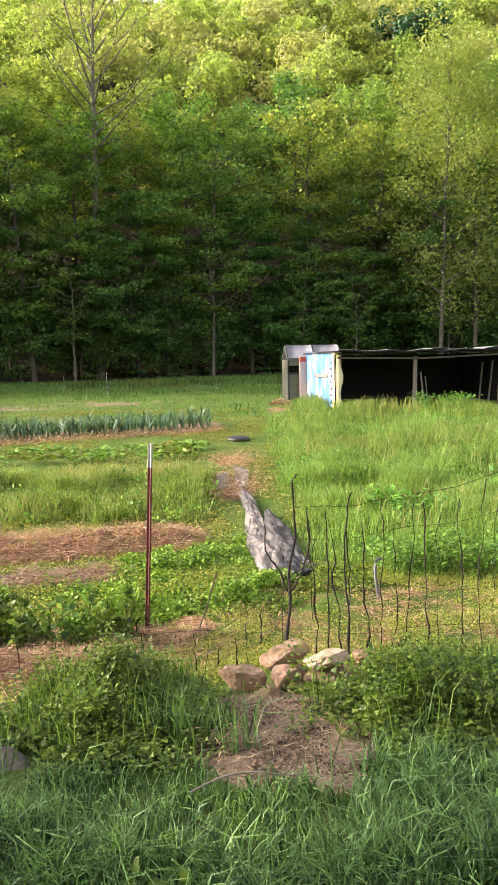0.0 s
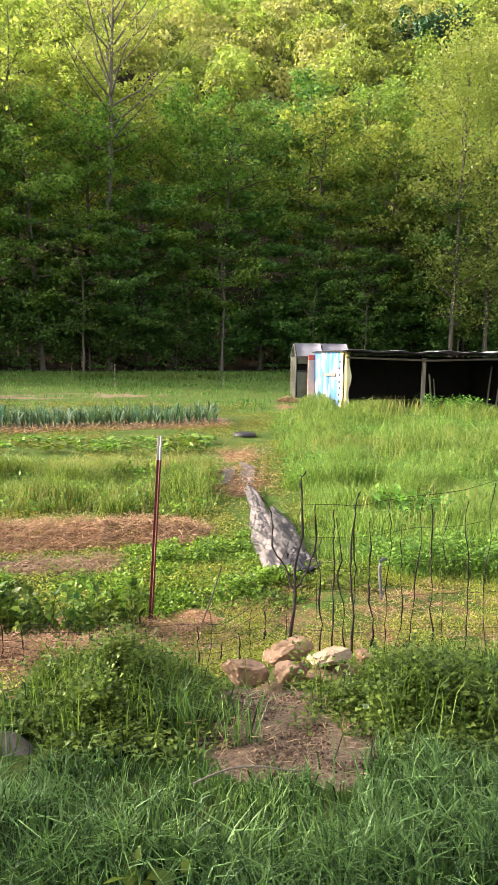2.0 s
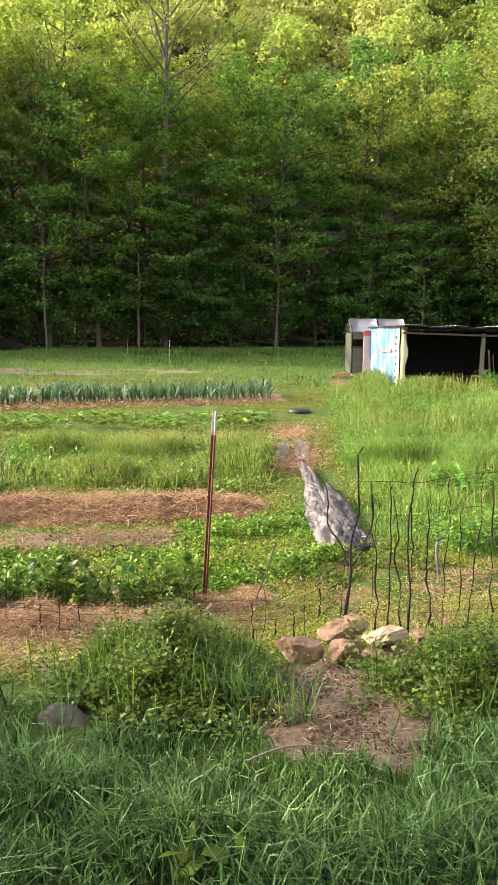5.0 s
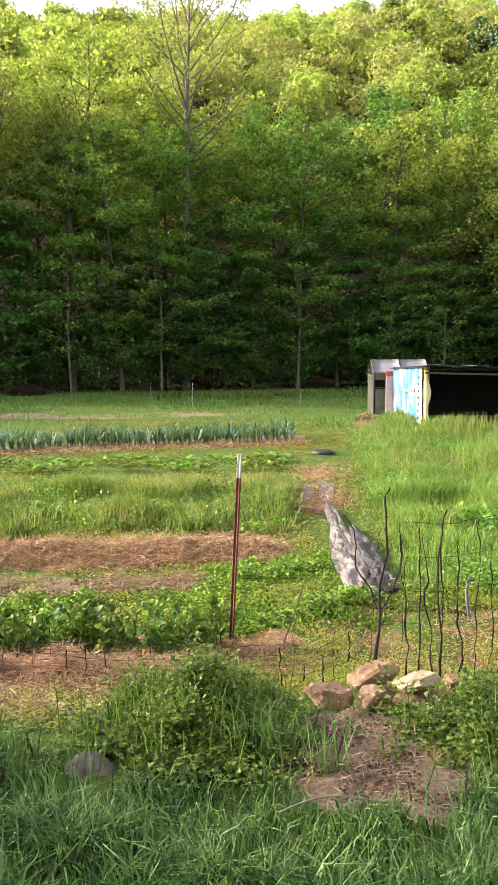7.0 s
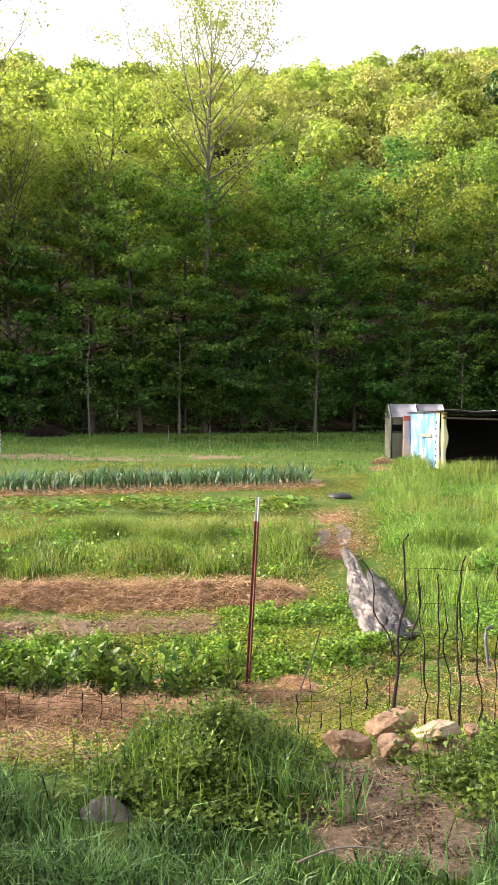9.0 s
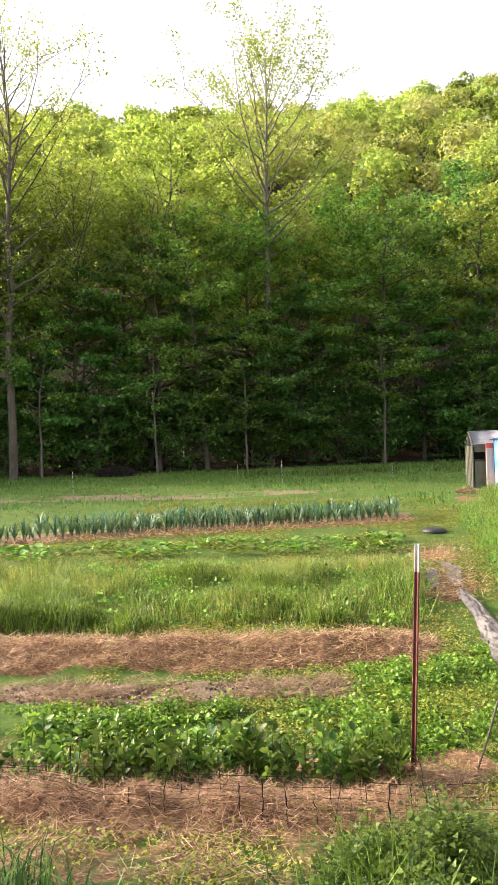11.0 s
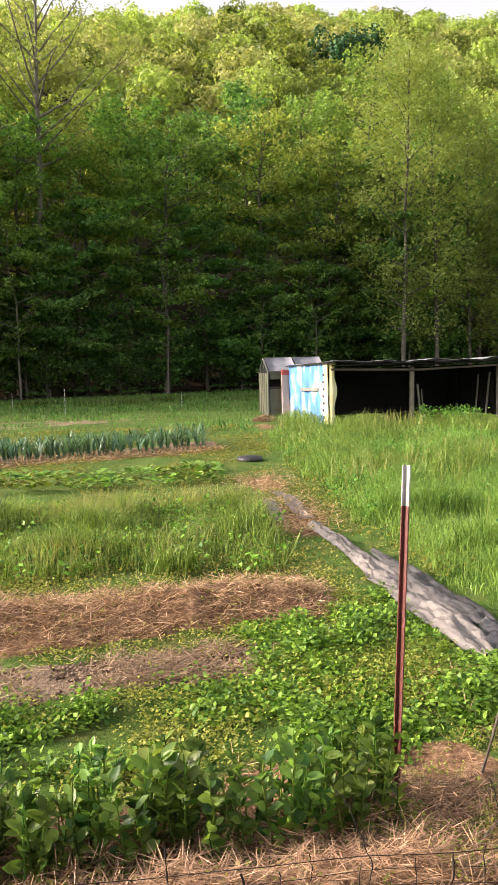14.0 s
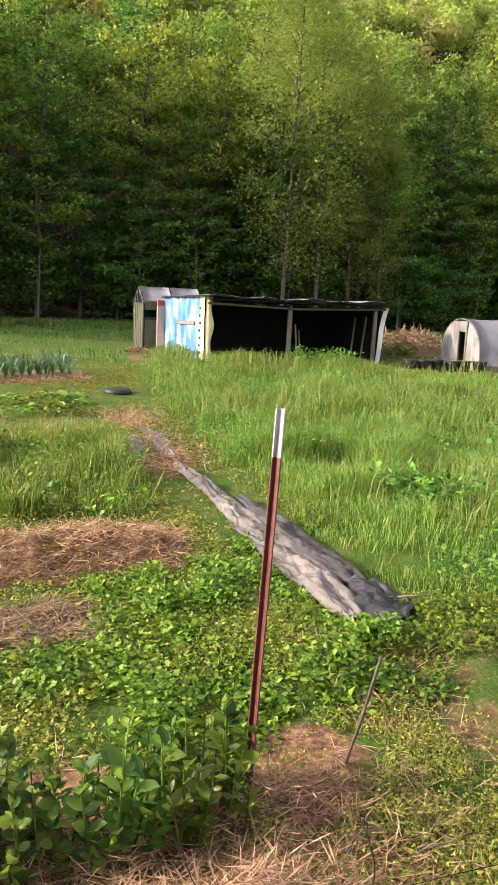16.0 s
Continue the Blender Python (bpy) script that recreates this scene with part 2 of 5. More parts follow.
M_HILL = [leaf_mat("hill_yellow_green", (0.2, 0.26, 0.055), (0.4, 0.46, 0.13), 0.55, 0.5, 0.15),
          leaf_mat("hill_mid_green", (0.11, 0.19, 0.035), (0.28, 0.37, 0.085), 0.55),
          leaf_mat("hill_pale_bud", (0.27, 0.31, 0.1), (0.45, 0.46, 0.19), 0.55, 0.5, 0.1),
          leaf_mat("hill_pine", (0.02, 0.07, 0.025), (0.04, 0.12, 0.04), 0.2)]
M_BARK = plain_mat("bark", (0.06, 0.05, 0.04), (0.16, 0.14, 0.11), 9, 0.95, 0, 0.6, (1, 1, 0.25), dist=0.04)
M_PALEBARK = plain_mat("pale_bark", (0.09, 0.08, 0.06), (0.22, 0.2, 0.16), 7, 0.9, 0, 0.5, (1, 1, 0.3), dist=0.03)
M_ROCK = plain_mat("sandstone", (0.14, 0.085, 0.055), (0.42, 0.275, 0.17), 18, 0.95, 0, 0.6, dist=0.02)
M_GREYROCK = plain_mat("grey_fieldstone", (0.07, 0.06, 0.052), (0.19, 0.165, 0.145), 16, 0.95, 0, 0.6, dist=0.02)
M_PALEROCK = plain_mat("pale_sandstone", (0.25, 0.175, 0.11), (0.5, 0.39, 0.27), 14, 0.95, 0, 0.6, dist=0.02)
M_WOOD = plain_mat("weathered_wood", (0.12, 0.1, 0.08), (0.28, 0.25, 0.2), 14, 0.9, 0, 0.5, (1, 1, 0.12))
M_OLDBEAM = plain_mat("old_brown_beam", (0.05, 0.04, 0.03), (0.13, 0.105, 0.08), 14, 0.9, 0, 0.5, (0.12, 1, 1))
# dark timber; near black so the shed's inner shade is in the colour
M_DARKWOOD_SHADE = plain_mat("dark_board_and_shade", (0.008, 0.007, 0.006), (0.025, 0.021, 0.018), 10, 0.9, 0, 0.4, (1, 1, 0.15))
M_STRAW = leaf_mat("straw", (0.1, 0.055, 0.032), (0.64, 0.42, 0.25), 0.15, 0.6, 0.1)
M_OLDSTRAW = leaf_mat("old_straw", (0.17, 0.11, 0.07), (0.42, 0.3, 0.18), 0.1, 0.7, 0.1)
M_RUST = plain_mat("rusty_wire", (0.012, 0.009, 0.007), (0.038, 0.024, 0.017), 40, 0.85, 0.2, 0.3)
M_VINE = plain_mat("dead_vine_bark", (0.014, 0.01, 0.008), (0.045, 0.033, 0.025), 30, 0.95, 0, 0.4)
M_POSTRED = plain_mat("red_painted_steel", (0.06, 0.014, 0.011), (0.16, 0.036, 0.027), 30, 0.55, 0.0, 0.15)
M_POSTGREEN = plain_mat("dark_green_painted_steel", (0.012, 0.02, 0.014), (0.03, 0.04, 0.03), 30, 0.5, 0.0, 0.15)
M_WHITE = plain_mat("white_paint", (0.24, 0.235, 0.22), (0.46, 0.45, 0.43), 20, 0.5, 0, 0.05)
M_BLACK = plain_mat("black_plastic", (0.012, 0.012, 0.013), (0.03, 0.03, 0.03), 20, 0.5, 0, 0.1)
M_TARP = plain_mat("grey_weed_cloth", (0.022, 0.02, 0.021), (0.25, 0.22, 0.2), 7, 0.65, 0, 0.35, dist=0.02)
M_HOSE = plain_mat("grey_hose", (0.05, 0.055, 0.06), (0.12, 0.125, 0.13), 20, 0.5, 0, 0.1)
M_GALV = plain_mat("galvanised_sheet", (0.5, 0.51, 0.53), (0.75, 0.76, 0.78), 8, 0.35, 0.6, 0.1)
M_POLY = plain_mat("milky_plastic_film", (0.14, 0.14, 0.16), (0.25, 0.25, 0.285), 4, 0.4, 0, 0.2, dist=0.03)
M_ALU = plain_mat("aluminium_frame", (0.06, 0.065, 0.055), (0.14, 0.145, 0.125), 20, 0.5, 0.2, 0.05)
M_PANEL = plain_mat("dusty_twinwall_panel", (0.06, 0.065, 0.04), (0.13, 0.13, 0.085), 5, 0.5, 0, 0.05)


def ground_mat():
    m, nt, p = nodes_of("garden_ground")
    fine = tex_noise(nt, 45, 8, 0.7)
    mid = tex_noise(nt, 3.0, 5, 0.6)
    big = tex_noise(nt, 0.35, 3, 0.5)
    green = ramp(nt, fine, [(0.3, (0.03, 0.06, 0.012)), (0.55, (0.065, 0.125, 0.02)), (0.75, (0.13, 0.185, 0.04))])
    dry = ramp(nt, fine, [(0.3, (0.12, 0.08, 0.035)), (0.7, (0.4, 0.3, 0.13))])
    base = mixc(nt, ramp(nt, mid, [(0.46, (0, 0, 0)), (0.68, (0.35, 0.35, 0.35))]), green, dry)
    base = mixc(nt, ramp(nt, big, [(0.4, (0, 0, 0)), (0.6, (0.3, 0.3, 0.3))]), base, (0.09, 0.15, 0.032))
    clump = tex_noise(nt, 14, 6, 0.7)
    straw = ramp(nt, mixc(nt, 0.5, fine, clump), [(0.36, (0.06, 0.036, 0.024)), (0.5, (0.2, 0.115, 0.065)), (0.64, (0.42, 0.27, 0.16))])
    soil = ramp(nt, fine, [(0.3, (0.1, 0.07, 0.048)), (0.7, (0.32, 0.235, 0.165))])
    # forest-floor litter, its brown darkened to paint in the shade under the trees
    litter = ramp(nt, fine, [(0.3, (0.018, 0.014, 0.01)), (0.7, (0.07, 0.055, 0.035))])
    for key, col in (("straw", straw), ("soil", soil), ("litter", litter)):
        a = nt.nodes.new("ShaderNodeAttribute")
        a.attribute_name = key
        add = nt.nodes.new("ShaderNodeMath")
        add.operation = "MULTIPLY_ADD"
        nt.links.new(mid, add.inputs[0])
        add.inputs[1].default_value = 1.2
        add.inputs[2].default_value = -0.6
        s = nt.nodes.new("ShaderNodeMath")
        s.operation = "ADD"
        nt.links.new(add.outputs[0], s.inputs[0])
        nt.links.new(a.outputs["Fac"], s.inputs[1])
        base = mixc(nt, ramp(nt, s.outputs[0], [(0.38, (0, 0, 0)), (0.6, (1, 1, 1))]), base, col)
    nt.links.new(base, p.inputs["Base Color"])
    p.inputs["Roughness"].default_value = 0.95
    p.inputs["Specular IOR Level"].default_value = 0.1
    bump(nt, p, fine, 0.7, 0.03)
    return m


M_GROUND = ground_mat()


# ---- the ground: one sheet to the horizon ----
def spaced(spans):
    out = []
    for a, b, step in spans:
        out.append(np.arange(a, b, step))
    return np.concatenate(out + [[spans[-1][1]]])


gx = spaced([(-420, -100, 20), (-100, -20, 4), (-20, -6, 0.7), (-6, 3.2, 0.07), (3.2, 14, 0.6), (14, 100, 4), (100, 420, 20)])
gy = spaced([(-300, -20, 20), (-20, 0, 2), (0, 9.5, 0.07), (9.5, 20, 0.2), (20, 52, 0.8), (52, 190, 3.5), (190, 500, 25)])
X, Y = np.meshgrid(gx, gy)
straw_v, soil_v = straw_mask(X, Y), soil_mask(X, Y)
Z = ground_z(X, Y) + straw_v * np.where(Y < 9, 0.05 * vnoise(X, Y, 0.16) + 0.035 * vnoise(X + 7, Y, 0.3) + 0.01, 0)
s_ = along(X, Y)
Z += np.where(X < -0.5, 0.14 * np.exp(-((s_ - 4.25) / 0.17) ** 2) * (1 + 0.5 * vnoise(X, Y, 0.22)) * (1 - sstep(-1.1, -0.6, X)) + 0.15 * np.exp(-((s_ - 7.7) / 0.34) ** 2) * (1 - sstep(-0.9, -0.5, X)), 0)
Z += soil_v * np.where(Y < 9, 0.022 * vnoise(X, Y, 0.11), 0)
ny, nx = X.shape
i, j = np.meshgrid(np.arange(ny - 1), np.arange(nx - 1), indexing="ij")
F = np.stack([i * nx + j, i * nx + j + 1, (i + 1) * nx + j + 1, (i + 1) * nx + j], -1).reshape(-1, 4)
gme = mesh_of("ground", np.stack([X, Y, Z], -1).reshape(-1, 3), F, M_GROUND, True)
# litter from the forest foot on, with that painted shade
litter_shade_v = sstep(-0.8, 1.2, Y - edge_y(X))
for key, vals in (("straw", straw_v), ("soil", soil_v), ("litter", litter_shade_v)):
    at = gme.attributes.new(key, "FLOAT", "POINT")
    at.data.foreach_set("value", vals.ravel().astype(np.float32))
tagged(put("ground", gme), "uneven garden ground of weeds, straw and soil rising to a wooded hill", "ground", "", "structure")


def surf(x, y):
    """Height of the ground sheet with its beds."""
    x, y = np.asarray(x, float), np.asarray(y, float)
    s = along(x, y)
    z = ground_z(x, y)
    return z + np.where(x < -0.5, 0.14 * np.exp(-((s - 4.25) / 0.17) ** 2) * (1 + 0.5 * vnoise(x, y, 0.22)) * (1 - sstep(-1.1, -0.6, x)) + 0.15 * np.exp(-((s - 7.7) / 0.34) ** 2) * (1 - sstep(-0.9, -0.5, x)), 0)


# ---- trees ----
def grow(seed, height, r0, first, spread, limbs, n_leaves, leaf, rise=0.5, lean=(0, 0), puff=0.4, flat=0.5, profile=0.5, bend=0.012):
    """Trunk with limbs and twigs, and the leaves about them. first: where the crown starts; profile: where it is widest."""
    rng = rng_of(seed)
    n = 10
    t = np.linspace(0, 1, n)
    wob = np.cumsum(rng.normal(0, bend * height, (n, 2)), 0) * t[:, None]
    trunk = np.stack([wob[:, 0] + lean[0] * height * t ** 1.3, wob[:, 1] + lean[1] * height * t ** 1.3, height * t * 0.97], 1)
    trunk[0, 2] = -0.3
    rad = r0 * (1 - 0.93 * t) ** 0.9
    wood = [tube(trunk, rad, 7)]
    spots, weight = [], []
    for q in range(limbs):
        h = first + (0.97 - first) * (q + rng.uniform(0, 0.9)) / limbs
        start = np.array([np.interp(h, t, trunk[:, c]) for c in range(3)])
        az = q * 2.4 + rng.uniform(-0.6, 0.6)
        u = (h - first) / (0.98 - first)
        reach = spread * (0.3 + 0.7 * np.sin(np.pi * np.clip(u, 0.02, 1) ** (np.log(0.5) / np.log(profile)))) * rng.uniform(0.75, 1.2)
        el = rise * (0.4 + 0.9 * u) + rng.uniform(-0.15, 0.15)
        k = np.linspace(0, 1, 6)
        way = np.array([np.cos(az) * np.cos(el), np.sin(az) * np.cos(el), np.sin(el)])
        pts = start + way * reach * k[:, None] + np.array([0, 0, 1]) * (0.18 * reach * (k ** 2))[:, None] * (rise - 0.25)
        pts += np.cumsum(rng.normal(0, 0.035 * reach, (6, 3)), 0) * k[:, None]
        rl = np.interp(h, t, rad) * 0.55 + 0.01
        wood.append(tube(pts, rl * (1 - 0.85 * k), 4))
        for s in range(5):
            f = rng.uniform(0.3, 1.0)
            b0 = np.array([np.interp(f, k, pts[:, c]) for c in range(3)])
            a2 = az + rng.choice([-1, 1]) * rng.uniform(0.4, 1.2)
            ln = reach * rng.uniform(0.2, 0.45)
            e2 = el * 0.7 + rng.uniform(-0.2, 0.3)
            w2 = np.array([np.cos(a2) * np.cos(e2), np.sin(a2) * np.cos(e2), np.sin(e2)])
            k2 = np.linspace(0, 1, 3)
            tw = b0 + w2 * ln * k2[:, None] + rng.normal(0, 0.04 * ln, (3, 3)) * k2[:, None]
            if s < 2:
                wood.append(tube(tw, rl * 0.3 * (1 - 0.8 * k2) + 0.004, 3))
            for g in (0.4, 0.7, 1.0):
                spots.append(b0 + w2 * ln * g)
                weight.append(ln)
        for g in (0.5, 0.7, 0.85, 1.0):
            spots.append(np.array([np.interp(g, k, pts[:, c]) for c in range(3)]))
            weight.append(reach * 0.4)
    S, W = np.array(spots), np.array(weight)
    pick = rng.choice(len(S), n_leaves, p=W / W.sum())
    off = rng.normal(0, 1, (n_leaves, 3)) * puff * np.array([1, 1, flat])
    C = S[pick] + off
    C[:, 2] = np.maximum(C[:, 2], 0.25)
    A = rng.normal(0, 1, (n_leaves, 3)) * np.array([1, 1, 0.5]) - np.array([0, 0, 0.25])
    N = rng.normal(0, 0.7, (n_leaves, 3)) + np.array([0, 0, 0.9])
    L = leaf * rng.uniform(0.6, 1.3, n_leaves)
    return join(wood), sprigs(C, A, N, L, L * 0.8)


def tree(name, label, seed, leafmat, barkmat=None, **kw):
    wood, crown = grow(seed, **kw)
    root = new(name)
    tagged(root, label, "tree")
    put("trunk", mesh_of("trunk", *wood, barkmat or M_BARK, True), root)
    put("crown", mesh_of("crown", *crown, leafmat), root)
    return root


def place(ob, x, y, turn=0.0, size=1.0, z=None):
    ob.location = (x, y, float(ground_z(x, y)) if z is None else z)
    ob.rotation_euler = (0, 0, turn)
    ob.scale = (size, size, size)
    return ob


def again(ob, x, y, turn=0.0, size=1.0):
    c = copy_thing(ob, pose(x, y, float(ground_z(x, y)), 0, 0, math.degrees(turn)))
    c.scale = (size, size, size)
    return c


EDGE_LABEL = "young broadleaf tree with low spreading green branches at the forest edge"
WOOD_LABEL = "tall broadleaf tree in fresh spring leaf on the wooded slope"
edge_kinds = [
    tree("broadleaf_tree", EDGE_LABEL, 11, M_TREE_B, height=9.5, r0=0.12, first=0.10, spread=3.6, limbs=30, n_leaves=9500, leaf=0.2, rise=0.1, puff=0.24, flat=0.25, profile=0.4),
    tree("broadleaf_tree", EDGE_LABEL, 12, M_TREE_B, height=12.5, r0=0.14, first=0.14, spread=3.8, limbs=32, n_leaves=10500, leaf=0.2, rise=0.16, puff=0.25, flat=0.28, profile=0.45, lean=(0.06, -0.05)),
    tree("broadleaf_tree", EDGE_LABEL, 13, M_TREE_A, height=15, r0=0.16, first=0.2, spread=3.9, limbs=34, n_leaves=11500, leaf=0.19, rise=0.26, puff=0.28, flat=0.36, profile=0.5, lean=(-0.05, -0.05)),
]
wood_kinds = [
    tree("broadleaf_tree", WOOD_LABEL, 21, M_TREE_A, height=18.5, r0=0.22, first=0.28, spread=4.4, limbs=32, n_leaves=7500, leaf=0.24, rise=0.5, puff=0.34, flat=0.6, profile=0.5),
    tree("broadleaf_tree", "tall pale yellow-green tree in young spring leaf", 22, M_TREE_D, height=17, r0=0.19, first=0.25, spread=4.6, limbs=32, n_leaves=7500, leaf=0.24, rise=0.45, puff=0.34, flat=0.55, profile=0.55, lean=(0.05, 0)),
    tree("broadleaf_tree", WOOD_LABEL, 23, M_TREE_B, height=17.5, r0=0.2, first=0.28, spread=4.2, limbs=30, n_leaves=7200, leaf=0.24, rise=0.4, puff=0.34, flat=0.55, profile=0.5),
]
r = rng_of(5)
n_edge = 0
for x in np.arange(-55, 46, 3.1):
    k = n_edge % 3
    xx = x + r.uniform(-0.9, 0.9)
    yy = float(edge_y(xx)) + r.uniform(0.3, 2.6)
    src = edge_kinds[k]
    if n_edge < 3:
        place(src, xx, yy, r.uniform(0, 6.28), r.uniform(0.85, 1.1))
        tagged(src, group="forest edge trees")
    else:
        again(src, xx, yy, r.uniform(0, 6.28), r.uniform(0.75, 1.15) * (0.65 if xx < -27 else 1))
    n_edge += 1
n_wood = 0
for row in range(2):
    for x in np.arange(-56 - row * 3, 44 + row * 3, 4.2):
        k = int(r.integers(0, 3))
        xx = x + r.uniform(-1.5, 1.5)
        if xx < -5 and r.uniform() < 0.65:
            k = 1
        yy = float(edge_y(xx)) + 4.0 + row * 4.6 + r.uniform(-1.3, 1.3)
        src = wood_kinds[n_wood] if n_wood < 3 else wood_kinds[k]
        if n_wood < 3:
            place(src, xx, yy, r.uniform(0, 6.28), r.uniform(0.8, 1.05))
            tagged(src, group="trees of the wooded slope")
        else:
            again(src, xx, yy, r.uniform(0, 6.28), r.uniform(0.75, 1.05) + 0.1 * (xx < -12) - 0.4 * (xx < -27))
        n_wood += 1

shrub = tree("forest_shrub", "dense leafy shrub in the shade of the forest edge", 14, M_TREE_B, height=4.2, r0=0.06, first=0.04, spread=2.1, limbs=24, n_leaves=4500, leaf=0.17,
             rise=0.3, puff=0.3, flat=0.5, profile=0.35)
tagged(shrub, group="forest edge shrubs")
r = rng_of(6)
for k, x in enumerate(np.arange(-36, 42, 2.3)):
    xx = x + r.uniform(-0.8, 0.8)
    yy = float(edge_y(xx)) + r.uniform(0.2, 3.8)
    if k == 0:
        place(shrub, xx, yy, 0.0, 1.0)
    else:
        again(shrub, xx, yy, r.uniform(0, 6.28), r.uniform(0.7, 1.35))

# the tall tree with a bare trunk, and the thin pale ones
tall = tree("tall_tree", "very tall tree with long bare trunk and thin yellow-green crown", 31, M_TREE_C, M_PALEBARK, height=24.6, r0=0.27, first=0.5, spread=6.4, limbs=34, bend=0.003,
            n_leaves=10000, leaf=0.14, rise=0.95, puff=0.24, flat=0.8, profile=0.4)
place(tall, -8.3, 46.2, 0.4)
pale = tree("pale_tree", "slender pale-leaved tree with several thin grey stems", 32, M_TREE_C, M_BARK, height=19, r0=0.14, first=0.14, spread=3.3, limbs=34,
            n_leaves=14000, leaf=0.14, rise=0.8, puff=0.5, flat=0.9, profile=0.5, lean=(0.03, 0), bend=0.006)
place(pale, 11.2, 45.0, 0.0)
for x, y, s, a in ((13.4, 45.6, 0.96, 2.0), (15.8, 47.0, 0.85, 4.0), (17.5, 46.5, 0.6, 1.1)):
    again(pale, x, y, a, s)
bare = tree("sparse_tree", "tall sparse tree with bare upright branches and few buds", 33, M_TREE_C, M_BARK, height=23.5, r0=0.24, first=0.3, spread=6.0, limbs=42,
            n_leaves=5000, leaf=0.14, rise=0.9, puff=0.26, flat=0.9, profile=0.55)
place(bare, -20.6, 38.6, 0.3)
for x, y, s, a in ((-18.6, 42.5, 0.72, 2.0), (-14.2, 43.5, 0.68, 5.0), (-23.5, 38.5, 1.02, 3.1)):
    again(bare, x, y, a, s)
r = rng_of(77)
# unseen arm of the wood, added west of the field to shade it
for k in range(16):
    again(wood_kinds[k % 3], -28 - 3.2 * (k % 3) + r.uniform(-1, 1), 36.5 + 0.75 * k + r.uniform(-1, 1), k, r.uniform(0.78, 0.92))
# unseen trees added behind the walker's left shoulder to shade the near lawn
for x, y, s in ((-13.0, 1.7, 0.8), (-14.0, -2.5, 0.9), (-12.5, -7.3, 0.85), (-18.5, 2.7, 0.9), (-19.0, -2.4, 0.95)):
    again(wood_kinds[2], x, y, x, s)


sapling = tree("forest_sapling", "thin pale-stemmed sapling with few leaves at the forest edge", 35, M_TREE_A, M_PALEBARK, height=9.5, r0=0.07, first=0.22, spread=2.3, limbs=22, n_leaves=1500, leaf=0.17, rise=0.5, puff=0.2, flat=0.4, profile=0.5, bend=0.02)
tagged(sapling, group="forest edge saplings")
r = rng_of(78)
for k, x in enumerate(np.arange(-19, 25, 5.2)):
    xx = float(x + r.uniform(-2.4, 2.4))
    yy = float(edge_y(xx)) - r.uniform(0.1, 0.9)
    if k == 0:
        place(sapling, xx, yy, 1.0, 0.9)
    else:
        again(sapling, xx, yy, r.uniform(0, 6.28), r.uniform(0.6, 1.15))


def far_woods():
    """Crowns over the hillside as clumps of leaves."""
    rng = rng_of(41)
    for kind, mat in enumerate(M_HILL):
        Vs, Fs = [], []
        n0 = 0
        spots = HILL[kind]
        for x, y, h, rr in spots:
            z = float(ground_z(x, y))
            n = int(720 * min(1.6, (rr / 3.2) ** 2))
            lobes = rng.normal(0, 1, (9, 3))
            lobes = unit(lobes) * rng.uniform(0.35, 0.8, (9, 1)) * rr * np.array([1, 1, 0.8])
            lobes[:, 2] = np.abs(lobes[:, 2]) - 0.2 * rr
            d = unit(rng.normal(0, 1, (n, 3)))
            C = lobes[rng.integers(0, 9, n)] + d * rr * 0.42 * rng.uniform(0.75, 1.1, (n, 1))
            if kind == 3:
                C = np.stack([C[:, 0] * 0.7, C[:, 1] * 0.7, C[:, 2] * 1.2], 1)
            C += np.array([x, y, z + h])
            A = rng.normal(0, 1, (n, 3))
            N = d + np.array([0, 0, 0.4])
            L = rng.uniform(0.24, 0.5, n) * (0.75 + y / 260)
            V, F = sprigs(C, A, N, L, L * 0.9)
            Vs.append(V)
            Fs.append(F + n0)
            n0 += len(V)
        ob = put("hillside_woods", mesh_of("hillside_woods", np.concatenate(Vs), np.concatenate(Fs), mat))
        tagged(ob, ["yellow-green spring woods covering the hillside", "mid-green woods covering the hillside", "pale budding woods on the hillside", "dark green pines among the hillside woods"][kind], "woods", "", "stuff")


HILL = [[], [], [], []]
hr = rng_of(42)
for yy in np.arange(12.5, 118, 5.2):
    for xx in np.arange(-75 - 0.35 * yy, 80 + 0.35 * yy, 5.6):
        x = xx + hr.uniform(-2.3, 2.3)
        y = float(edge_y(x)) + yy + hr.uniform(-2, 2)
        if x < -0.56 * y - 4 or x > 0.62 * y + 4:
            continue
        v = vnoise(x, y, 18) + hr.uniform(-0.7, 0.7)
        kind = 0 if v > 0.05 else 1
        if hr.uniform() < 0.3 and yy > 35:
            kind = 2
        HILL[kind].append((x, y, hr.uniform(4.2, 7.5), hr.uniform(2.7, 4.3)))
for x, y in ((22, 103), (25, 104.5), (19.5, 105)):
    HILL[3].append((x, y, 8.0, 3.8))
far_woods()


# ---- shapes ----
def box_bm(x0, x1, y0, y1, z0, z1, bevel=0.0):
    bm = bmesh.new()
    bmesh.ops.create_cube(bm, size=1.0)
    for v in bm.verts:
        v.co = Vector((x0 + (v.co.x + 0.5) * (x1 - x0), y0 + (v.co.y + 0.5) * (y1 - y0), z0 + (v.co.z + 0.5) * (z1 - z0)))
    if bevel:
        bmesh.ops.bevel(bm, geom=bm.edges[:], offset=bevel, segments=1, affect="EDGES")
    return bm


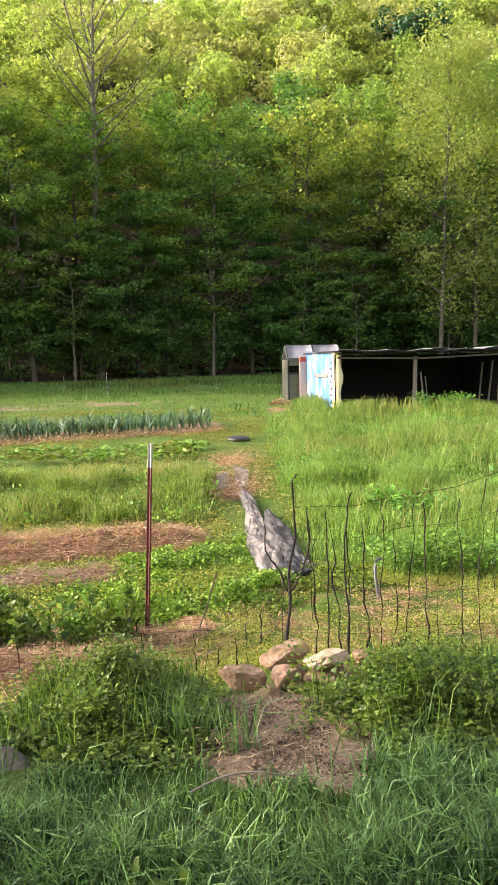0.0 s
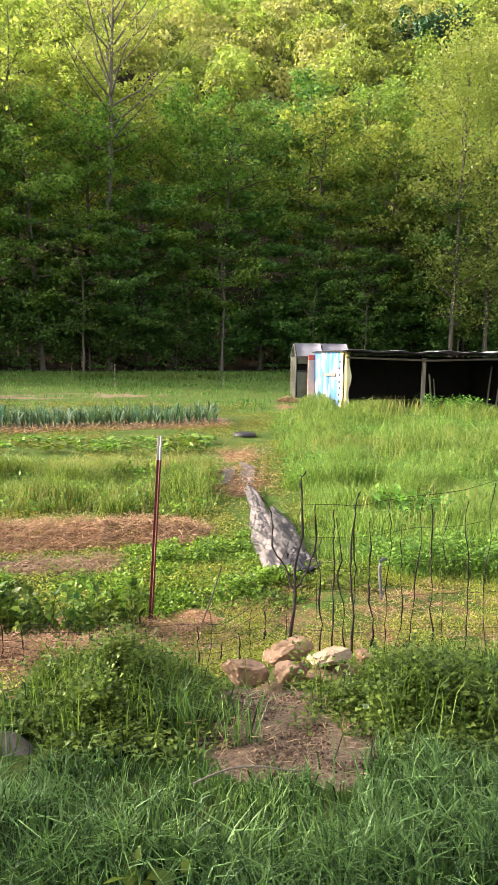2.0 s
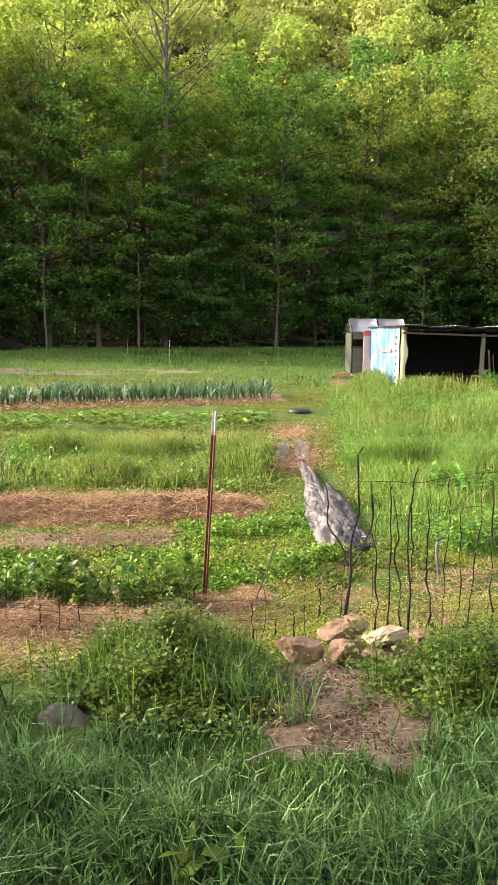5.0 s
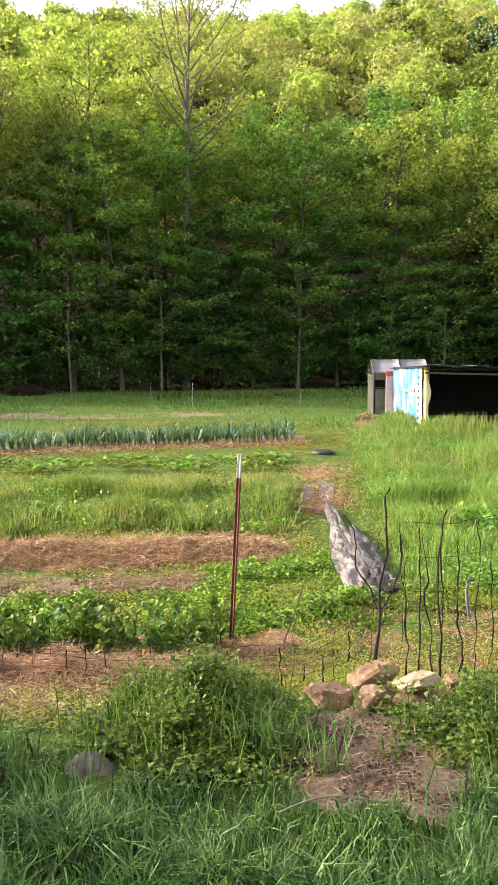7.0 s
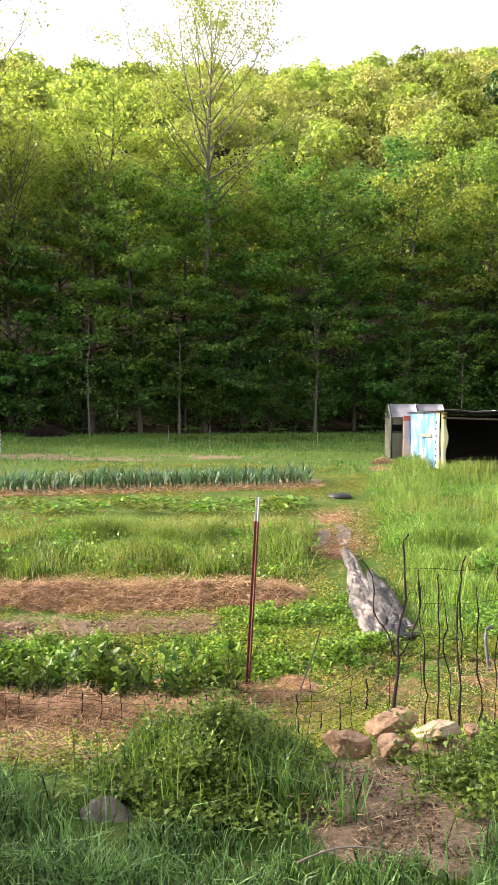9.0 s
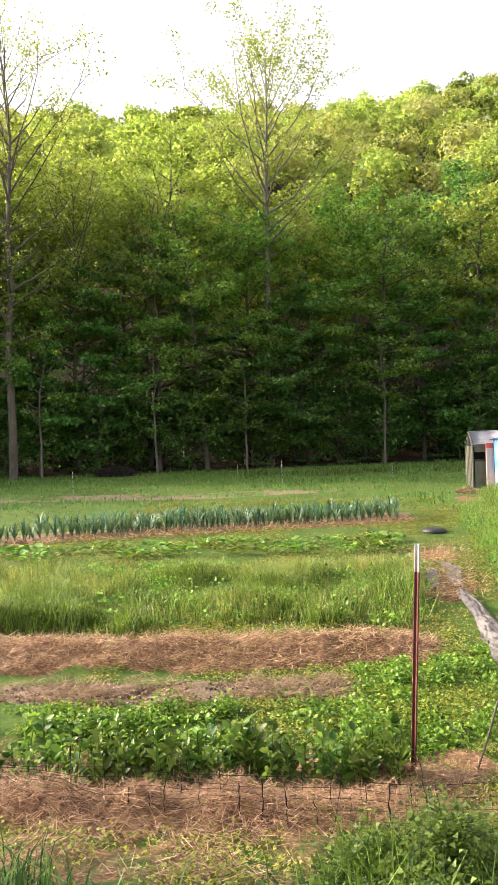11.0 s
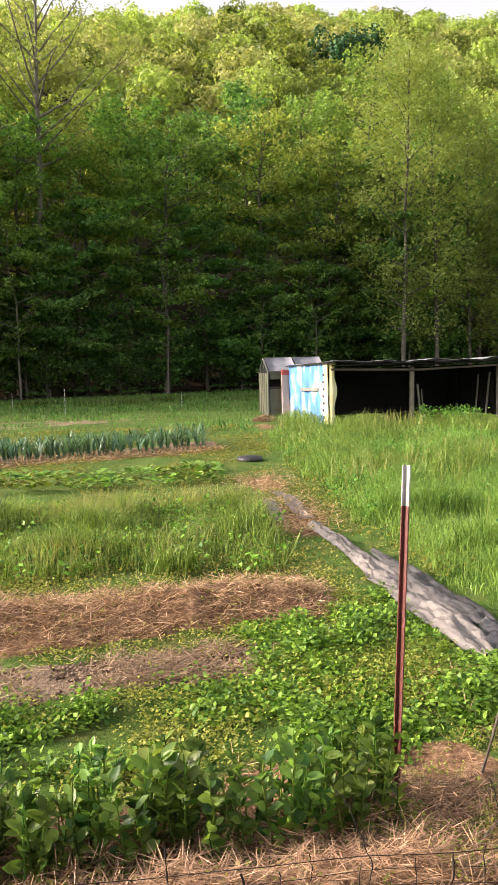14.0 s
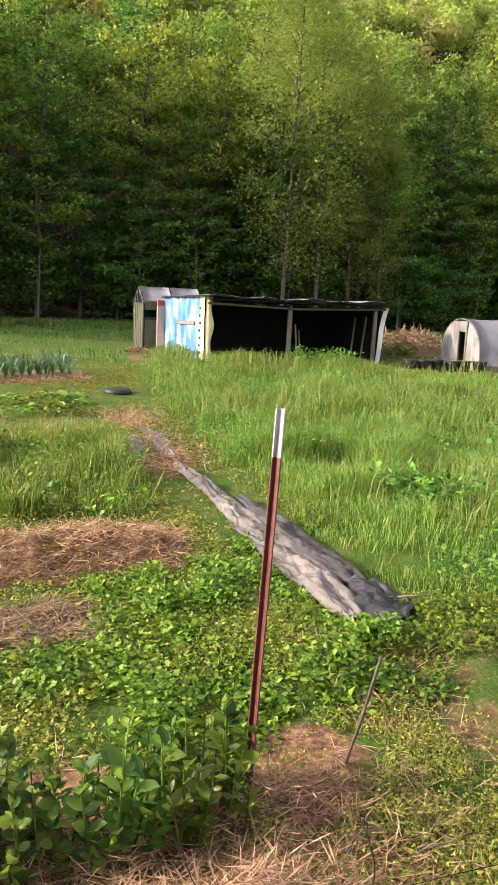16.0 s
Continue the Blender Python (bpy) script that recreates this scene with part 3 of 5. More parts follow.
def beam_bm(a, b, w, d, bevel=0.006):
    """A beam of section w x d from a to b."""
    a, b = Vector(a), Vector(b)
    bm = box_bm(-w / 2, w / 2, -d / 2, d / 2, 0, (b - a).length, bevel)
    q = Vector((0, 0, 1)).rotation_difference(b - a)
    bm.transform(Matrix.Translation(a) @ q.to_matrix().to_4x4())
    return bm


def rod(name, pts, radii, mat, parent=None, label="", sides=6):
    return put(name, mesh_of(name, *tube(pts, radii, sides), mat, True), parent, label)


def sheet(name, P, mat, parent=None, label="", thick=0.004):
    """A grid of places (rows, columns, 3) as a sheet with thickness."""
    P = np.asarray(P, float)
    nr, nc = P.shape[:2]
    du, dv = np.gradient(P, axis=0), np.gradient(P, axis=1)
    N = unit(np.cross(dv, du))
    V = np.concatenate([(P + N * thick / 2).reshape(-1, 3), (P - N * thick / 2).reshape(-1, 3)])
    i, j = np.meshgrid(np.arange(nr - 1), np.arange(nc - 1), indexing="ij")
    f = np.stack([i * nc + j, i * nc + j + 1, (i + 1) * nc + j + 1, (i + 1) * nc + j], -1).reshape(-1, 4)
    n = nr * nc
    rim = np.concatenate([np.arange(nc), np.arange(2, nr + 1) * nc - 1, np.arange(nr * nc - 2, (nr - 1) * nc - 1, -1), np.arange(nr - 2, 0, -1) * nc])
    nxt = np.roll(rim, -1)
    side = np.stack([rim, nxt, nxt + n, rim + n], -1)
    return put(name, mesh_of(name, V, np.concatenate([f, f[:, ::-1] + n, side]), mat, True), parent, label)


def empty(name, label, category, x=0, y=0, z=0, turn=0, group=""):
    e = new(name)
    e.matrix_basis = pose(x, y, z, 0, 0, turn)
    return tagged(e, label, category, group)


def gz(x, y):
    return float(surf(x, y))


# ---- open shed ----
def cloth_mat(name, cols, scale, rough=0.5):
    m, nt, p = nodes_of(name)
    n = tex_noise(nt, scale, 3, 0.5, (1, 1, 0.45))
    nt.links.new(ramp(nt, n, cols), p.inputs["Base Color"])
    p.inputs["Roughness"].default_value = rough
    bump(nt, p, tex_noise(nt, 9, 4), 0.3, 0.03)
    return m


M_BLUESHEET = cloth_mat("blue_white_printed_sheet", [(0.34, (0.03, 0.12, 0.36)), (0.46, (0.07, 0.22, 0.52)), (0.54, (0.11, 0.29, 0.58)), (0.58, (0.5, 0.58, 0.66)), (0.75, (0.6, 0.64, 0.68))], 3.0)
M_YELLOWSHEET = cloth_mat("yellow_printed_sheet", [(0.4, (0.66, 0.55, 0.25)), (0.55, (0.76, 0.72, 0.5)), (0.65, (0.8, 0.8, 0.76))], 2.0)
M_WHITESHEET = cloth_mat("white_sheet", [(0.4, (0.66, 0.69, 0.72)), (0.6, (0.82, 0.82, 0.8))], 3.0)
M_ENDFILM = cloth_mat("dirty_end_film", [(0.4, (0.13, 0.125, 0.12)), (0.6, (0.26, 0.25, 0.245))], 3.0)
M_PINK = plain_mat("pink_insulation_board", (0.45, 0.3, 0.24), (0.56, 0.4, 0.33), 6, 0.8, 0, 0.1)
M_REDTAPE = plain_mat("red_tape", (0.5, 0.07, 0.04), (0.62, 0.1, 0.06), 6, 0.6, 0, 0.1)

SX, SY, SZ = 2.75, 23.75, 0.22
shed = empty("open_shed", "low open-fronted pole shed with dark interior and ragged roof", "shed", SX, SY, SZ, 9.5)
SW, SD, SH = 5.62, 3.5, 1.72
rng = rng_of(51)
# board walls at the back and side, blackened to stand in for interior shade
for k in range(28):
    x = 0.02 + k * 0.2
    part("board", box_bm(x, x + 0.19, SD - 0.03 - 0.01 * (k % 2), SD - 0.005 * (k % 2), -0.1, SH - 0.12 - 0.03 * (k % 3), 0.003), M_DARKWOOD_SHADE, shed)
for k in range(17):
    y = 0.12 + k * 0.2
    part("board", box_bm(SW - 0.03, SW - 0.005 * (k % 2), y, y + 0.19, -0.1, SH - 0.08, 0.003), M_DARKWOOD_SHADE, shed)
    part("board", box_bm(0.012 + 0.004 * (k % 2), 0.035, y, y + 0.19, -0.1, SH - 0.03, 0.003), M_DARKWOOD_SHADE, shed)
# roof: sagging boards and sheets
u, v = np.meshgrid(np.linspace(-0.12, SW + 0.15, 40), np.linspace(-0.25, SD + 0.15, 10))
roof_z = SH + 0.06 - 0.03 * np.sin(np.pi * u / SW) + 0.02 * np.sin(u * 5.1) - 0.06 * v / SD + 0.012 * np.sin(u * 13 + v)
sheet("roof", np.stack([u, v, roof_z], -1), M_DARKWOOD_SHADE, shed, "dark tarred sheet roof", 0.035)
for x0, x1, y0, up in ((0.0, 1.25, -0.22, 0.0), (1.55, 1.95, -0.2, 0.01), (2.85, 3.65, -0.24, 0.06), (4.1, 4.55, -0.2, 0.0), (4.62, 5.5, -0.22, 0.035)):
    uu, vv = np.meshgrid(np.linspace(x0, x1, 8), np.linspace(y0, y0 + 1.3, 6))
    zz = SH + 0.062 - 0.03 * np.sin(np.pi * uu / SW) + 0.02 * np.sin(uu * 5.1) - 0.06 * vv / SD + 0.03 + up * np.sin(np.pi * (uu - x0) / (x1 - x0))
    sheet("metal_sheet", np.stack([uu, vv, zz], -1), M_GALV, shed, "bright metal roofing sheet", 0.006)
# added sheet, coloured as the shade at the back of the shed
part("shade_backing", box_bm(0.05, SW - 0.05, SD - 0.09, SD - 0.05, -0.1, SH - 0.1), M_DARKWOOD_SHADE, shed)
part("front_beam", beam_bm((0.0, -0.02, SH - 0.14), (2.75, -0.02, SH - 0.2), 0.06, 0.13), M_OLDBEAM, shed)
part("front_beam", beam_bm((2.75, -0.03, SH - 0.2), (SW, -0.02, SH - 0.1), 0.06, 0.12), M_OLDBEAM, shed)
part("fascia", beam_bm((0.0, -0.12, SH - 0.03), (SW + 0.1, -0.12, SH - 0.02), 0.03, 0.1), M_DARKWOOD_SHADE, shed)
for x, w in ((0.08, 0.1), (2.5, 0.11), (SW - 0.3, 0.1)):
    part("post", beam_bm((x, 0.04, -0.15), (x + 0.02, 0.04, SH - 0.13), w, w, 0.012), M_WOOD, shed)
part("brace", beam_bm((2.9, 0.2, -0.1), (2.72, 0.1, 1.1), 0.05, 0.04), M_WOOD, shed)
part("brace", beam_bm((3.15, 0.5, -0.1), (2.95, 0.3, 0.95), 0.03, 0.03), M_WOOD, shed)
for a, b in (((SW - 0.45, 0.5, 0.0), (SW - 0.3, 0.5, 1.4)), ((SW - 0.62, 0.8, 0.0), (SW - 0.5, 0.8, 1.35)), ((SW + 0.5, 0.4, -0.1), (SW + 0.03, 0.3, 0.85))):
    part("rail", beam_bm(a, b, 0.05, 0.04), M_WOOD, shed)
# the printed sheets hung over the side
def hung(name, y0, y1, mat, label, out=0.02, top=SH + 0.05):
    n = max(6, int((y1 - y0) * 14))
    yy, zz = np.meshgrid(np.linspace(y0, y1, n), np.linspace(top, -0.06, 16))
    xx = -out - 0.025 * np.sin(yy * 9 + zz * 1.3) - 0.015 * np.sin(yy * 23 + 1) * (1 - zz / 2) - 0.02
    return sheet(name, np.stack([xx, yy, zz], -1), mat, shed, label)


hung("side_sheet", 0.4, 3.5, M_BLUESHEET, "blue and white printed plastic sheet")
ys = hung("side_sheet", -0.02, 0.42, M_YELLOWSHEET, "yellow printed plastic sheet", 0.035)
for k in range(7):
    part("printed_mark", box_bm(-0.115, -0.085, 0.2 + 0.05 * (k % 2), 0.3 + 0.05 * (k % 2), 0.2 + 0.2 * k, 0.28 + 0.2 * k, 0.01), M_BLACK, ys)
part("side_batten", beam_bm((-0.1, 0.7, 1.04), (-0.1, 2.2, 1.0), 0.03, 0.1), M_WOOD, shed)
# front edge of the yellow sheet curling over the corner
uu, zz = np.meshgrid(np.linspace(-0.06, 0.2, 6), np.linspace(SH + 0.03, -0.05, 14))
sheet("corner_sheet", np.stack([uu * (0.5 + 0.5 * np.cos(zz * 3.2) ** 2), -0.05 - 0.03 * np.sin(uu * 20), zz], -1), M_YELLOWSHEET, shed, "pale curled sheet edge")
# white flap at the other end
uu, zz = np.meshgrid(np.linspace(0, 0.16, 5), np.linspace(SH - 0.02, -0.02, 14))
sheet("end_flap", np.stack([SW - 0.28 + uu + 0.24 * np.clip(zz / SH, 0, 1) ** 1.5, -0.06 - 0.04 * np.sin(zz * 4), zz], -1), M_WHITESHEET, shed, "white plastic flap")


def rock_mesh(seed, sx, sy, sz, mat, cuts=10):
    rg = rng_of(seed)
    bm = bmesh.new()
    bmesh.ops.create_icosphere(bm, subdivisions=4, radius=1.0)
    planes = [(Vector(unit(rg.normal(0, 1, 3))), rg.uniform(0.5, 0.72)) for _ in range(cuts)] + [(Vector((0.1, -0.1, 1)).normalized(), 0.7)]
    for vtx in bm.verts:
        for nrm, d in planes:
            e = vtx.co.dot(nrm) - d
            if e > 0:
                vtx.co -= nrm * e * 0.92
        vtx.co *= 1 + 0.1 * noise.noise(vtx.co * 2.2 + Vector((seed, 0, 0))) + 0.07 * noise.noise(vtx.co * 5) + 0.035 * noise.noise(vtx.co * 14)
        vtx.co = Vector((vtx.co.x * sx, vtx.co.y * sy, vtx.co.z * sz))
    me = bpy.data.meshes.new("rock")
    bm.to_mesh(me)
    bm.free()
    me.materials.append(mat)
    return me


def rock(label, seed, x, y, z, sx, sy, sz, turn=0, tilt=0, mat=None, group=""):
    ob = new("rock", rock_mesh(seed, sx, sy, sz, mat or M_ROCK))
    ob.matrix_basis = pose(x, y, z, tilt, tilt * 0.6, turn)
    return tagged(ob, label, "rock", group)


# things inside the shed
def at_shed(x, y, z):
    return shed.matrix_basis @ Vector((x, y, z))


for k, (x, y, sx, sz) in enumerate(((0.75, 0.5, 0.28, 0.2), (1.3, 0.9, 0.3, 0.18), (4.6, 0.8, 0.35, 0.22))):
    p = at_shed(x, y, 0.08)
    rock("grey stuffed sack lying on the shed floor", 60 + k, p.x, p.y, p.z, sx, 0.22, sz, 20 * k, 0, M_HOSE)["category"] = "sack"

pb = empty("insulation_board", "pink insulation board with red top leaning by the shed", "board", *at_shed(-0.16, 3.45, 0.0), 9.5)
part("panel", box_bm(-0.14, 0.1, 0, 0.05, -0.1, 1.45, 0.004), M_PINK, pb)
part("cap", box_bm(-0.142, 0.102, -0.003, 0.053, 1.453, 1.62, 0.004), M_REDTAPE, pb, "red taped top")

# ---- small greenhouse behind the shed ----
GP = at_shed(-0.65, 3.78, 0.0)
gh = empty("greenhouse", "small aluminium greenhouse with dusty panels and open door", "greenhouse", GP.x, GP.y, GP.z, 3.0)
GW, GD, GE, GR = 1.9, 1.7, 1.55, 2.0
for x in (0, 0.42, 0.95, GW):
    part("frame_post", box_bm(x - 0.02, x + 0.02, -0.02, 0.02, -0.1, GE, 0.003), M_ALU, gh)
for y in (0, 0.34, 0.68, 1.02, 1.36, GD):
    top = GE + (GR - GE) * (1 - abs(y - GD / 2) / (GD / 2))
    part("frame_post", box_bm(-0.022, 0.016, y - 0.016, y + 0.016, -0.1, top, 0.003), M_ALU, gh)
part("eave_rail", beam_bm((-0.03, 0, GE), (GW, 0, GE), 0.05, 0.05), M_ALU, gh)
part("eave_rail", beam_bm((-0.03, GD, GE), (GW, GD, GE), 0.05, 0.05), M_ALU, gh)
part("ridge", beam_bm((-0.03, GD / 2, GR), (GW, GD / 2, GR), 0.05, 0.05), M_ALU, gh)
for y0 in (0, GD):
    part("gable_rafter", beam_bm((-0.005, y0, GE), (-0.005, GD / 2, GR), 0.05, 0.04), M_ALU, gh)
for k in range(2):
    x0, x1 = 0.03 + k * 0.95, 0.93 + k * 0.95
    uu, vv = np.meshgrid(np.linspace(x0, x1, 4), np.linspace(0.0, GD / 2, 4))
    sheet("roof_panel", np.stack([uu, vv - 0.03, GE + 0.03 + (GR - GE) * vv / (GD / 2)], -1), M_POLY, gh, "", 0.01)
    sheet("roof_panel", np.stack([uu, GD - vv + 0.03, GE + 0.03 + (GR - GE) * vv / (GD / 2)], -1), M_POLY, gh, "", 0.01)
for k in range(5):
    y0 = 0.03 + k * 0.34
    part("side_panel", box_bm(-0.006, 0.004, y0, y0 + 0.29, -0.05, GE - 0.02, 0.002), M_PANEL, gh)
part("door_panel", box_bm(0.05, 0.4, -0.012, 0.0, -0.05, 1.02, 0.003), M_PANEL, gh, "dusty pale door panel")
part("window_panel", box_bm(0.05, 0.4, -0.012, 0.0, 1.32, 1.55, 0.003), M_PANEL, gh)
# near-black panel put behind the doorway as the shade inside
part("opening_shade", box_bm(0.03, 0.9, 0.25, 0.27, 0.0, 1.5, 0.003), M_DARKWOOD_SHADE, gh)
part("mid_rail", beam_bm((0.0, -0.01, 1.06), (0.45, -0.01, 1.06), 0.05, 0.05), M_BLACK, gh)
part("side_panel", box_bm(0.46, GW, -0.008, 0.004, -0.05, GE - 0.02, 0.002), M_POLY, gh)
part("back_wall", box_bm(0.02, GW, GD - 0.005, GD + 0.005, -0.05, GE, 0.002), M_PANEL, gh)

# ---- plastic hoop house ----
HX, HY = 10.25, 23.6
hoop = empty("hoop_house", "low hoop house covered in milky plastic film with ragged door", "greenhouse", HX, HY, float(ground_z(HX, HY)) - 0.05, -4.0)
HW, HH, HL = 1.35, 1.5, 7.0
a = np.linspace(0, np.pi, 17)
prof = np.stack([-np.cos(a) * HW * (0.92 + 0.08 * np.abs(np.cos(a))), np.sin(a) ** 0.58 * HH], 1)
uu = np.linspace(0, HL, 22)
G = np.zeros((22, 17, 3))
for k, x in enumerate(uu):
    sag = 1 - 0.025 * np.abs(np.sin(np.pi * x / 1.4)) * np.sin(a)
    G[k] = np.stack([np.full(17, x), prof[:, 0] * sag, prof[:, 1] * sag], 1)
film = sheet("film_cover", G, M_POLY, hoop, "milky greenhouse film", 0.006)
for k in range(6):
    rod("hoop", np.stack([np.full(17, k * 1.4), prof[:, 0] * 0.985, prof[:, 1] * 0.985], 1), 0.018, M_ALU, film)
endp = [(y, z) for y, z in prof]
bm = bmesh.new()
vs = [bm.verts.new((0.0, y, z)) for y, z in endp if y > 0.42] + [bm.verts.new((0, 0.42, 0.0))]
bm.faces.new(vs)
ve = bmesh.ops.extrude_face_region(bm, geom=bm.faces[:])
bmesh.ops.translate(bm, verts=[g for g in ve["geom"] if isinstance(g, bmesh.types.BMVert)], vec=(0.012, 0, 0))
part("end_film", bm, M_ENDFILM, hoop, "dirty white end film")
bm = bmesh.new()
vs = [bm.verts.new((0.0, y, z)) for y, z in endp if y < -0.38] + [bm.verts.new((0, -0.38, 0.0))]
bm.faces.new(vs)
ve = bmesh.ops.extrude_face_region(bm, geom=bm.faces[:])
bmesh.ops.translate(bm, verts=[g for g in ve["geom"] if isinstance(g, bmesh.types.BMVert)], vec=(0.012, 0, 0))
part("end_film", bm, M_ENDFILM, hoop, "dirty white end film")
part("door_header", box_bm(-0.01, 0.02, -0.4, 0.44, 1.12, 1.42, 0.004), M_ENDFILM, hoop)
part("door_flap", box_bm(-0.012, 0.012, 0.1, 0.44, 0.0, 1.15, 0.004), M_ENDFILM, hoop)
part("door_post", beam_bm((0, -0.4, 0), (0, -0.4, 1.3), 0.06, 0.06), M_WOOD, hoop)
part("door_post", beam_bm((0, 0.1, 0), (0, 0.1, 1.3), 0.05, 0.05), M_WOOD, hoop)
part("base_board", box_bm(0, HL, -HW - 0.04, -HW + 0.0, 0, 0.22, 0.005), M_WOOD, hoop)
for k, x in enumerate((0.6, 2.6)):
    rod("side_stake", [(x, -HW - 0.15, -0.1), (x + 0.02, -HW - 0.14, 0.75)], 0.02, M_WOOD, hoop)


# black pots beside it
def pot(x, y, turn, first=None):
    if first is not None:
        return copy_thing(first, pose(x, y, float(ground_z(x, y)), 0, 0, turn))
    root = empty("plant_pot", "black plastic nursery pot standing in the grass", "pot", x, y, float(ground_z(x, y)), turn, "row of black pots")
    z = np.array([0.0, 0.0, 0.26, 0.3, 0.3, 0.27, 0.05, 0.04])
    rr = np.array([0.01, 0.15, 0.19, 0.195, 0.18, 0.175, 0.14, 0.01])
    put("body", mesh_of("body", *tube(np.stack([0 * z, 0 * z, z + np.arange(8) * 1e-4], 1), rr, 18), M_BLACK, True), root)
    put("rim", mesh_of("rim", *tube([(0.2 * math.cos(q), 0.2 * math.sin(q), 0.29) for q in np.linspace(0, 2 * np.pi, 19)], 0.012, 6), M_BLACK, True), root)
    return root


p0 = pot(8.15, 22.4, 0)
for k in range(5):
    pot(8.55 + 0.4 * k, 22.4 - 0.04 * k + 0.1 * (k % 2), 30 * k, p0)


# ---- garden things near the walker ----
def t_post(name, label, x, y, z0, height, lean, paint, tip, tip_len, turn):
    root = new(name)
    root.matrix_basis = Matrix.Translation((x, y, z0)) @ Vector((0, 0, 1)).rotation_difference(Vector((*lean, 1))).to_matrix().to_4x4() @ pose(0, 0, 0, 0, 0, turn)
    tagged(root, label, "post")

    def profile(z_a, z_b, grow_by=0.0):
        bm = bmesh.new()
        w, t, s = 0.0165 + grow_by, 0.0025 + grow_by, 0.027 + grow_by
        pts = [(-w, -t), (w, -t), (w, t), (t, t), (t, s), (-t, s), (-t, t), (-w, t)]
        f = bm.faces.new([bm.verts.new((px, py, z_a)) for px, py in pts])
        e = bmesh.ops.extrude_face_region(bm, geom=[f])
        bmesh.ops.translate(bm, verts=[g for g in e["geom"] if isinstance(g, bmesh.types.BMVert)], vec=(0, 0, z_b - z_a))
        bmesh.ops.recalc_face_normals(bm, faces=bm.faces[:])
        return bm

    part("shaft", profile(-0.3, height - tip_len), paint, root)
    if tip_len:
        part("tip", profile(height - tip_len, height, 0.0004), tip, root, "white painted tip")
    bm = box_bm(-0.008, 0.008, -0.011, -0.0026, -0.006, 0.006, 0.002)
    me = bpy.data.meshes.new("stud")
    bm.to_mesh(me)
    bm.free()
    me.materials.append(paint)
    for k in range(int((height - tip_len) / 0.054)):
        put("stud", me, root).location = (0, 0, 0.03 + k * 0.054)
    return root


t_post("steel_post", "red-brown studded steel fence post with white tip standing in straw", -0.85, 5.0, gz(-0.85, 5.0) - 0.02, 1.37, (0.047, 0.017), M_POSTRED, M_WHITE, 0.165, 204)
fp = t_post("steel_post", "dark green steel fence post with white band and black cap", 1.425, 4.04, gz(1.42, 4.04) - 0.02, 1.4, (-0.03, 0.0), M_POSTGREEN, M_WHITE, 0.26, 20)
k = np.linspace(0, 1, 9)
rod("pipe_cap", np.stack([0.0 - 0.06 * k ** 2, 0 * k - 0.02, 1.33 + 0.26 * k], 1), 0.022, M_BLACK, fp, "bent black plastic pipe", 10)
rod("tie", np.stack([0.03 * np.cos(k * 6.28), 0.01 + 0.03 * np.sin(k * 6.28), 0.45 + 0 * k], 1), 0.003, M_RUST, fp)
ws = empty("wooden_stake", "weathered round wooden stake leaning against the fence", "stake", 1.47, 4.02, gz(1.47, 4.0))
k = np.linspace(0, 1, 12)
rod("shaft", np.stack([-0.16 * k, 0 * k - 0.02 + 0.006 * np.sin(9 * k), -0.1 + 1.46 * k], 1), 0.02 - 0.004 * k, M_OLDBEAM, ws, "", 9)
put("top", mesh_of("top", *tube([(-0.16, -0.02 + 0.006 * math.sin(9), 1.359), (-0.16, -0.02, 1.366)], [0.0158, 0.01], 9), M_BARK), ws)


def fence_top(x):
    return np.interp(x, [-4, -1.42, -0.87, -0.3, -0.02, 0.1, 0.44, 0.76, 1.06, 1.4, 2.4], [0.36, 0.36, 0.36, 0.38, 0.6, 1.1, 1.08, 1.16, 1.2, 1.3, 1.2])


fence = empty("wire_fence", "sagging rusty woven wire fence overgrown with dead vines", "fence", 0, 0, 0)
rng = rng_of(61)
x = -3.9
while x < 2.3:
    top = float(fence_top(x)) - 0.12 * (rng.uniform() ** 2) * 1.6
    b = gz(x, 4.0) - 0.02
    n = 16
    kk = np.linspace(0, 1, n)
    wig = np.cumsum(rng.normal(0, 0.008, (n, 2)), 0) + 0.006 * np.sin(kk[:, None] * rng.uniform(15, 40) + rng.uniform(0, 6))
    wig = wig * min(1.0, (top - b) / 0.9)
    thick = 0.002 if rng.uniform() < 0.35 else rng.uniform(0.0035, 0.0065)
    rad = thick * (1 + 0.4 * np.sin(kk * rng.uniform(8, 20))) * (1 if thick < 0.0021 else (1.15 - 0.5 * kk))
    rad = rad * (0.65 if x < -0.5 else 0.8)
    bot = b if rng.uniform() < 0.6 else b + rng.uniform(0.0, 0.3)
    rod("upright_wire", np.stack([x + wig[:, 0], 4.0 + wig[:, 1], bot + (top - bot) * kk], 1), rad, M_RUST, fence, "", 5)
    x += rng.uniform(0.06, 0.13)
for q in range(6):
    xs = np.linspace(-3.95, 2.3, 70)
    f = (q + 0.35) / 5.4
    zs = np.array([gz(a, 4.0) for a in xs])
    zs = zs + (fence_top(xs) - zs) * min(f, 1.0) + 0.008 * np.sin(xs * 7 + q) + 0.006 * vnoise(xs, xs * 0 + q, 0.15)
    rod("cross_wire", np.stack([xs, 4.0 + 0.012 * vnoise(xs, xs * 0 + q + 5, 0.3), zs], 1), 0.0011 if q < 5 else 0.0015, M_RUST, fence, "", 4)

vine = empty("dead_vine", "thick dead vine stem forking up the wire fence", "vine", 0.09, 4.02, gz(0.09, 4.02))
rng = rng_of(62)


